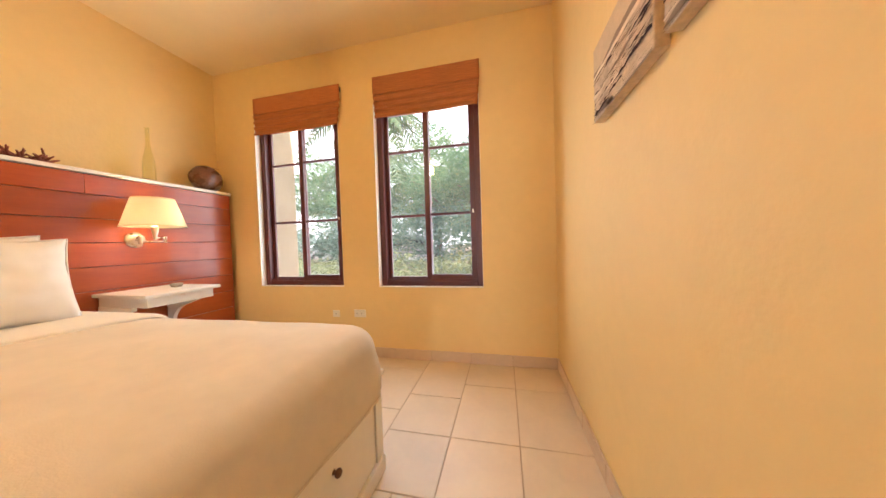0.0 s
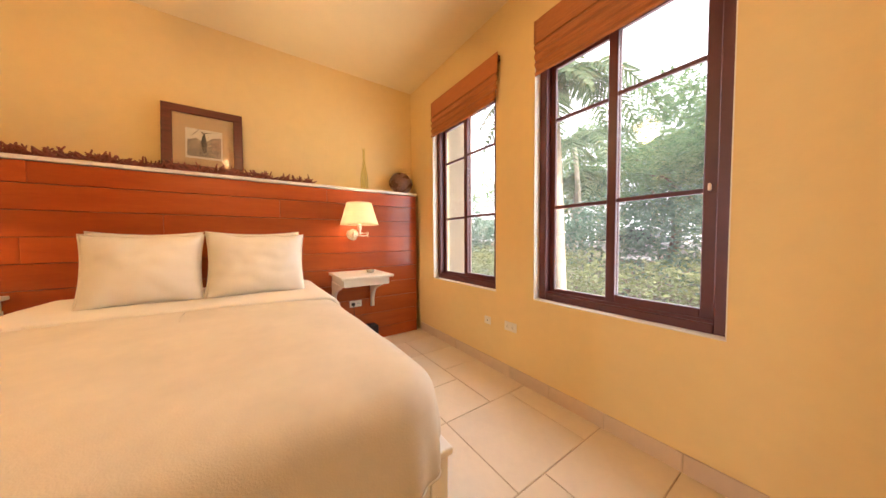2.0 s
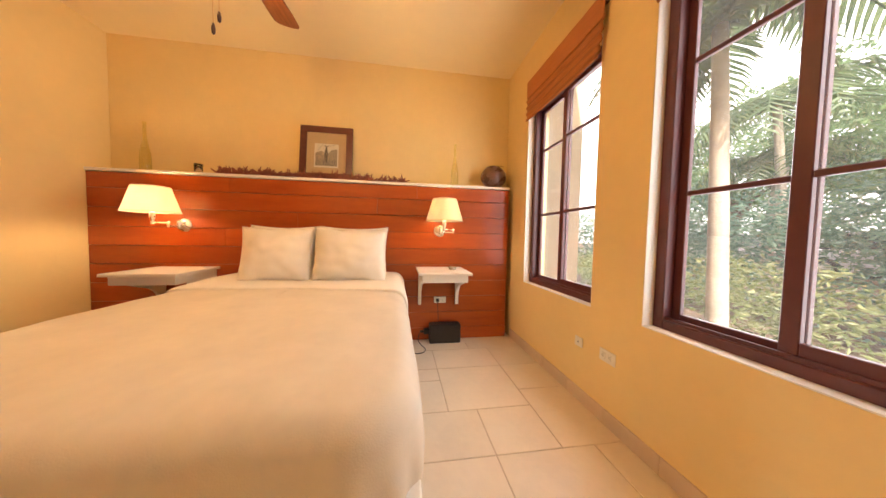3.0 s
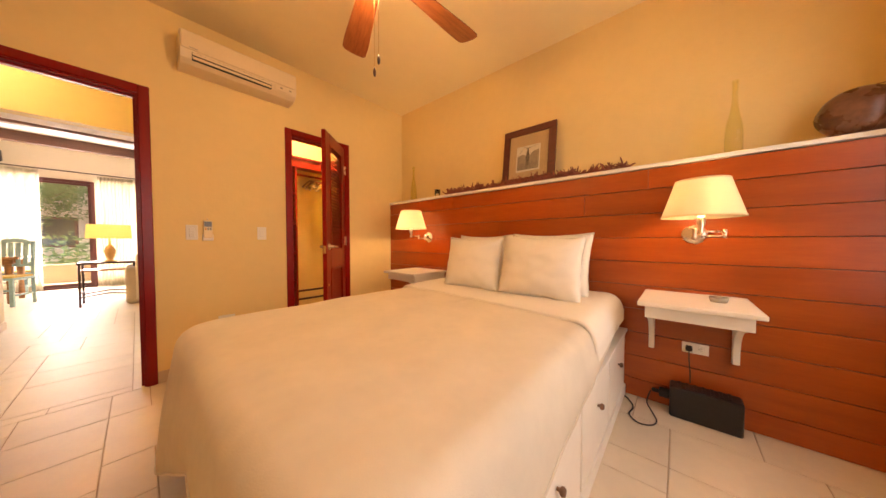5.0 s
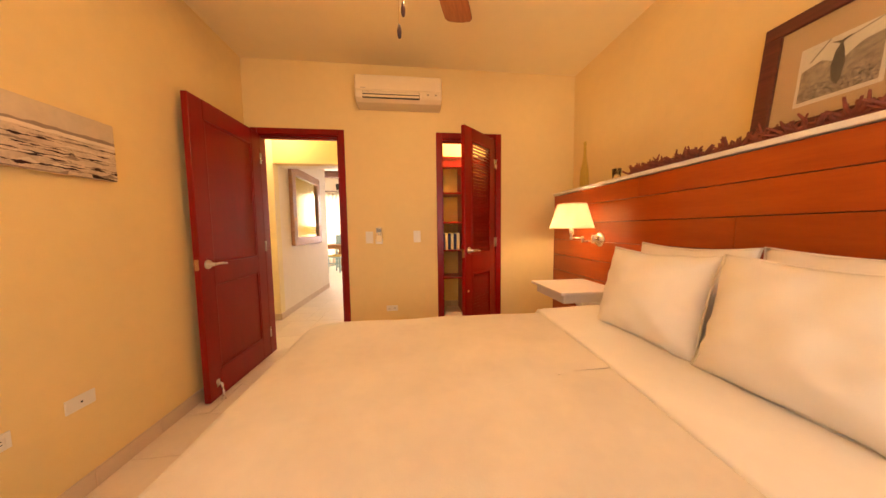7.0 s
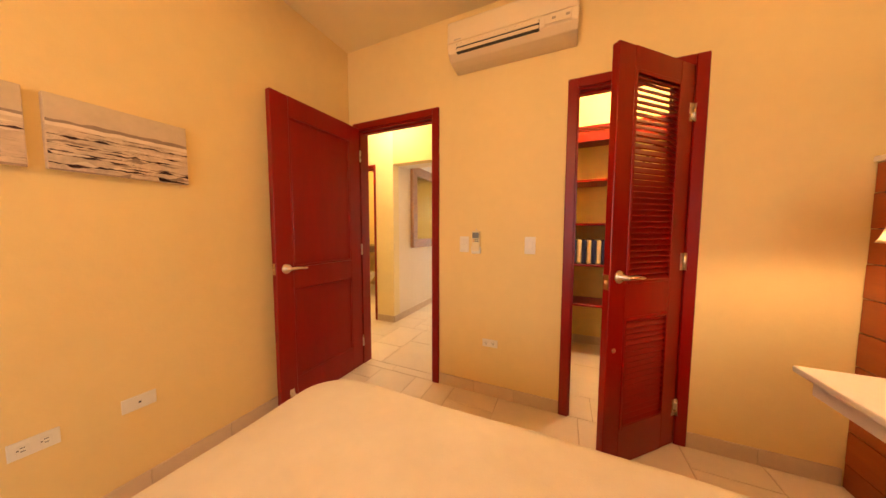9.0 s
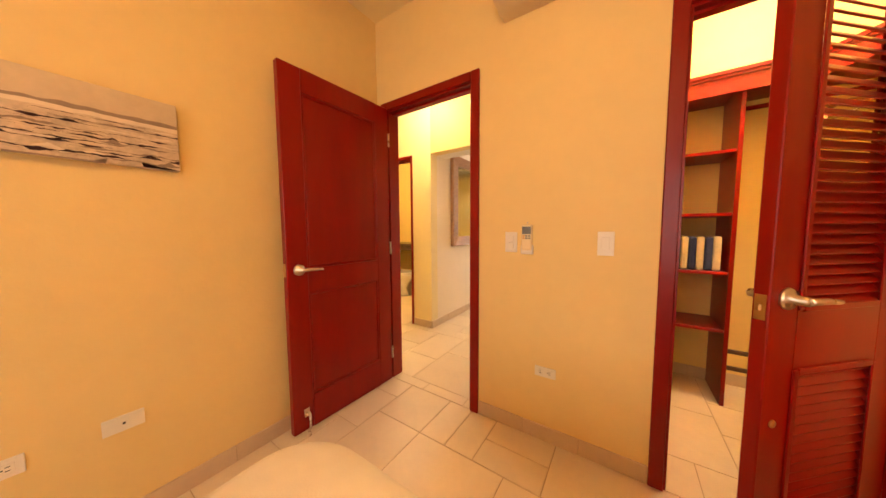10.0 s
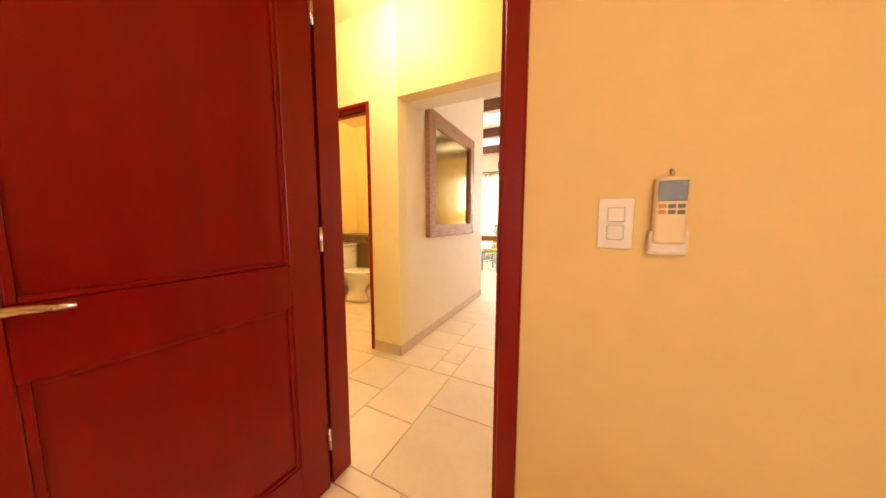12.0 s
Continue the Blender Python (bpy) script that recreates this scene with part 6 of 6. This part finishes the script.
house = thing("neighbour_house", pose(-1.0, -20, -0.16), "pale two-storey house beyond the terrace garden", "house")
part("wall", rbox(-9, 9, -3, 3, 0, 5.2), mat("white_stucco", (0.72, 0.68, 0.60), 0.9, var=0.06, scale=2), house)
part("roof", extruded([(-9.8, 5.2), (9.8, 5.2), (8.5, 6.8), (-8.5, 6.8)], -3.6, 3.6, "XZ"), mat("clay_roof", (0.38, 0.17, 0.10), 0.9, var=0.2, scale=12), house)
for fl in (0.9, 3.4):
    for x in (-6.5, -3.5, -0.5, 2.5, 5.5):
        win = part("window", rbox(x - 0.6, x + 0.6, 2.96, 3.02, fl, fl + 1.3), FRAMEDARK, house)
        part("pane", rbox(x - 0.5, x + 0.5, 3.021, 3.03, fl + 0.1, fl + 1.2), mat("dark_pane", (0.05, 0.06, 0.07), 0.1, var=0.1, bump=0.0), win)


def car(x, y, turn, label):
    root = thing("parked_car", pose(x, y, -0.11, 0, 0, turn), label, "car", "parked cars")
    paint = mat("white_car_paint", (0.75, 0.75, 0.74), 0.25, var=0.02, bump=0.0, coat=0.5)
    part("body", extruded([(-2.1, 0.30), (2.1, 0.30), (2.15, 0.62), (2.0, 0.80), (1.15, 0.92), (-1.9, 0.95), (-2.1, 0.80)], -0.82, 0.82, "XZ", 0.05), paint, root)
    part("cabin", extruded([(1.10, 0.90), (0.45, 1.42), (-1.15, 1.44), (-1.80, 0.93)], -0.72, 0.72, "XZ", 0.04), mat("car_glass", (0.04, 0.05, 0.06), 0.1, var=0.1, bump=0.0), root)
    part("car_roof", rbox(-1.12, 0.42, -0.70, 0.70, 1.425, 1.47, 0.02, 2), paint, root)
    for wx in (-1.35, 1.35):
        for wy in (-0.80, 0.80):
            tyre = part("wheel", moved(lathe([(0.0, -0.10), (0.30, -0.10), (0.33, -0.06), (0.33, 0.06), (0.30, 0.10), (0.0, 0.10)], 20, "Y"), Matrix.Translation((wx, wy, 0.33))), BLACK, root)
            part("rim", moved(lathe([(0.0, -0.105), (0.20, -0.103), (0.20, 0.103), (0.0, 0.105)], 16, "Y"), Matrix.Translation((wx, wy, 0.33))), NICKEL, tyre)


car(-9.6, 15.8, 5, "white parked car half hidden behind the hedge")
car(-5.3, 16.2, -3, "white parked car half hidden behind the hedge")

# ---- pale hazy sky far behind the garden ----
bm = bmesh.new()
ring = [radians(20 + 5 * i) for i in range(29)]
rows = [[bm.verts.new((95 * math.cos(a), 95 * math.sin(a), z)) for a in ring] for z in (-1.0, 12.0, 40.0, 75.0)]
for lo, hi in zip(rows, rows[1:]):
    for i in range(len(ring) - 1):
        bm.faces.new((lo[i], lo[i + 1], hi[i + 1], hi[i])).smooth = True
solid("backdrop", bm, glow("hazy_sky_glow", (0.93, 0.97, 1.0), 0.55), "pale hazy white sky beyond the trees", "sky", kind="structure")

# ---- floor: grout bed and stone tiles in a mixed-size pattern ----
floor = solid("floor", rbox(-5.12, 5.12, -7.15, YN, -0.12, -0.004), GROUT, "beige stone tile floor laid in mixed sizes", "floor", kind="structure")
UNIT = 0.1668
tile_meshes = {}


def tile_mesh(a, b):
    key = (round(a, 3), round(b, 3))
    if key not in tile_meshes:
        g = 0.0024
        tile_meshes[key] = mesh_of("tile", rbox(-a / 2 + g, a / 2 - g, -b / 2 + g, b / 2 - g, -0.006, 0.0, 0.0018, 1), TILE)
    return tile_meshes[key]


def lay(x0, x1, y0, y1, ox, oy, pinned, seed, near):
    """Tiles on a grid from (ox, oy), cut at the edges; pinned tiles (i, j, w, h) first."""
    rr = random.Random(seed)
    i0, i1 = math.floor((x0 - ox) / UNIT), math.ceil((x1 - ox) / UNIT)
    j0, j1 = math.floor((y0 - oy) / UNIT), math.ceil((y1 - oy) / UNIT)
    used, tiles = set(), []

    def take(i, j, w, h):
        cells = [(i + a, j + b) for a in range(w) for b in range(h)]
        if any(c in used for c in cells):
            return False
        used.update(cells)
        tiles.append((i, j, w, h))
        return True

    for p in pinned:
        take(*p)
    for j in range(j0, j1):
        for i in range(i0, i1):
            if (i, j) in used:
                continue
            sizes = [(3, 3), (3, 2), (2, 2), (3, 3), (2, 3)]
            rr.shuffle(sizes)
            for w, h in sizes + [(2, 1), (1, 2), (1, 1)]:
                if take(i, j, w, h):
                    break
    far = []
    for i, j, w, h in tiles:
        a0, a1 = max(x0, ox + i * UNIT), min(x1, ox + (i + w) * UNIT)
        b0, b1 = max(y0, oy + j * UNIT), min(y1, oy + (j + h) * UNIT)
        if a1 - a0 < 0.015 or b1 - b0 < 0.015:
            continue
        if near(a0, b0):
            piece("tile", tile_mesh(a1 - a0, b1 - b0), floor, ((a0 + a1) / 2, (b0 + b1) / 2, 0.0))
        else:
            far.append((a0, a1, b0, b1))
    if far:
        g = 0.0024
        vs, fs = [], []
        for a0, a1, b0, b1 in far:
            k = len(vs)
            vs += [(a0 + g, b0 + g, 0), (a1 - g, b0 + g, 0), (a1 - g, b1 - g, 0), (a0 + g, b1 - g, 0), (a0 + g, b0 + g, -0.006), (a1 - g, b0 + g, -0.006), (a1 - g, b1 - g, -0.006), (a0 + g, b1 - g, -0.006)]
            fs += [(k, k + 1, k + 2, k + 3), (k, k + 4, k + 5, k + 1), (k + 1, k + 5, k + 6, k + 2), (k + 2, k + 6, k + 7, k + 3), (k + 3, k + 7, k + 4, k)]
        me = bpy.data.meshes.new("far_tiles")
        me.from_pydata(vs, [], fs)
        me.materials.append(TILE)
        ob = new("far_tiles", me)
        ob.parent = floor
        tagged(ob, kind="stuff")


# grid corner at (-1.495, 2.925): the tiles beside the bed as they lie
lay(-3.10, -0.001, 1.60, YN - 0.001, -1.495, 2.925, [(-2, 0, 2, 2), (-5, -1, 3, 3), (-3, 2, 3, 2), (-5, 2, 2, 2), (-2, -3, 2, 3), (0, 0, 3, 3), (0, 3, 3, 1), (3, 1, 2, 3), (3, -1, 2, 2), (0, -3, 3, 3), (5, -1, 2, 3), (5, 2, 2, 2), (7, -1, 2, 3), (7, 2, 2, 2), (5, -3, 2, 2), (7, -3, 2, 2), (3, -3, 2, 2), (-4, -3, 2, 2), (-7, 2, 2, 2)], 5, lambda x, y: True)
lay(-3.10, -0.001, 0.0, 1.60, -0.648, 0.335, [(0, 0, 2, 2), (-3, 0, 3, 3), (0, -2, 2, 2), (2, -1, 2, 2), (-1, -2, 1, 2), (2, 1, 1, 2)], 6, lambda x, y: True)
lay(-5.0, 2.48, -7.0, 0.0, -0.235, -0.088, [(0, -2, 2, 2), (-3, -3, 3, 3), (2, -3, 3, 3), (0, -5, 2, 3), (-3, -5, 3, 2), (2, -5, 2, 2)], 7, lambda x, y: -1.2 < x < 1.3 and y > -3.2)
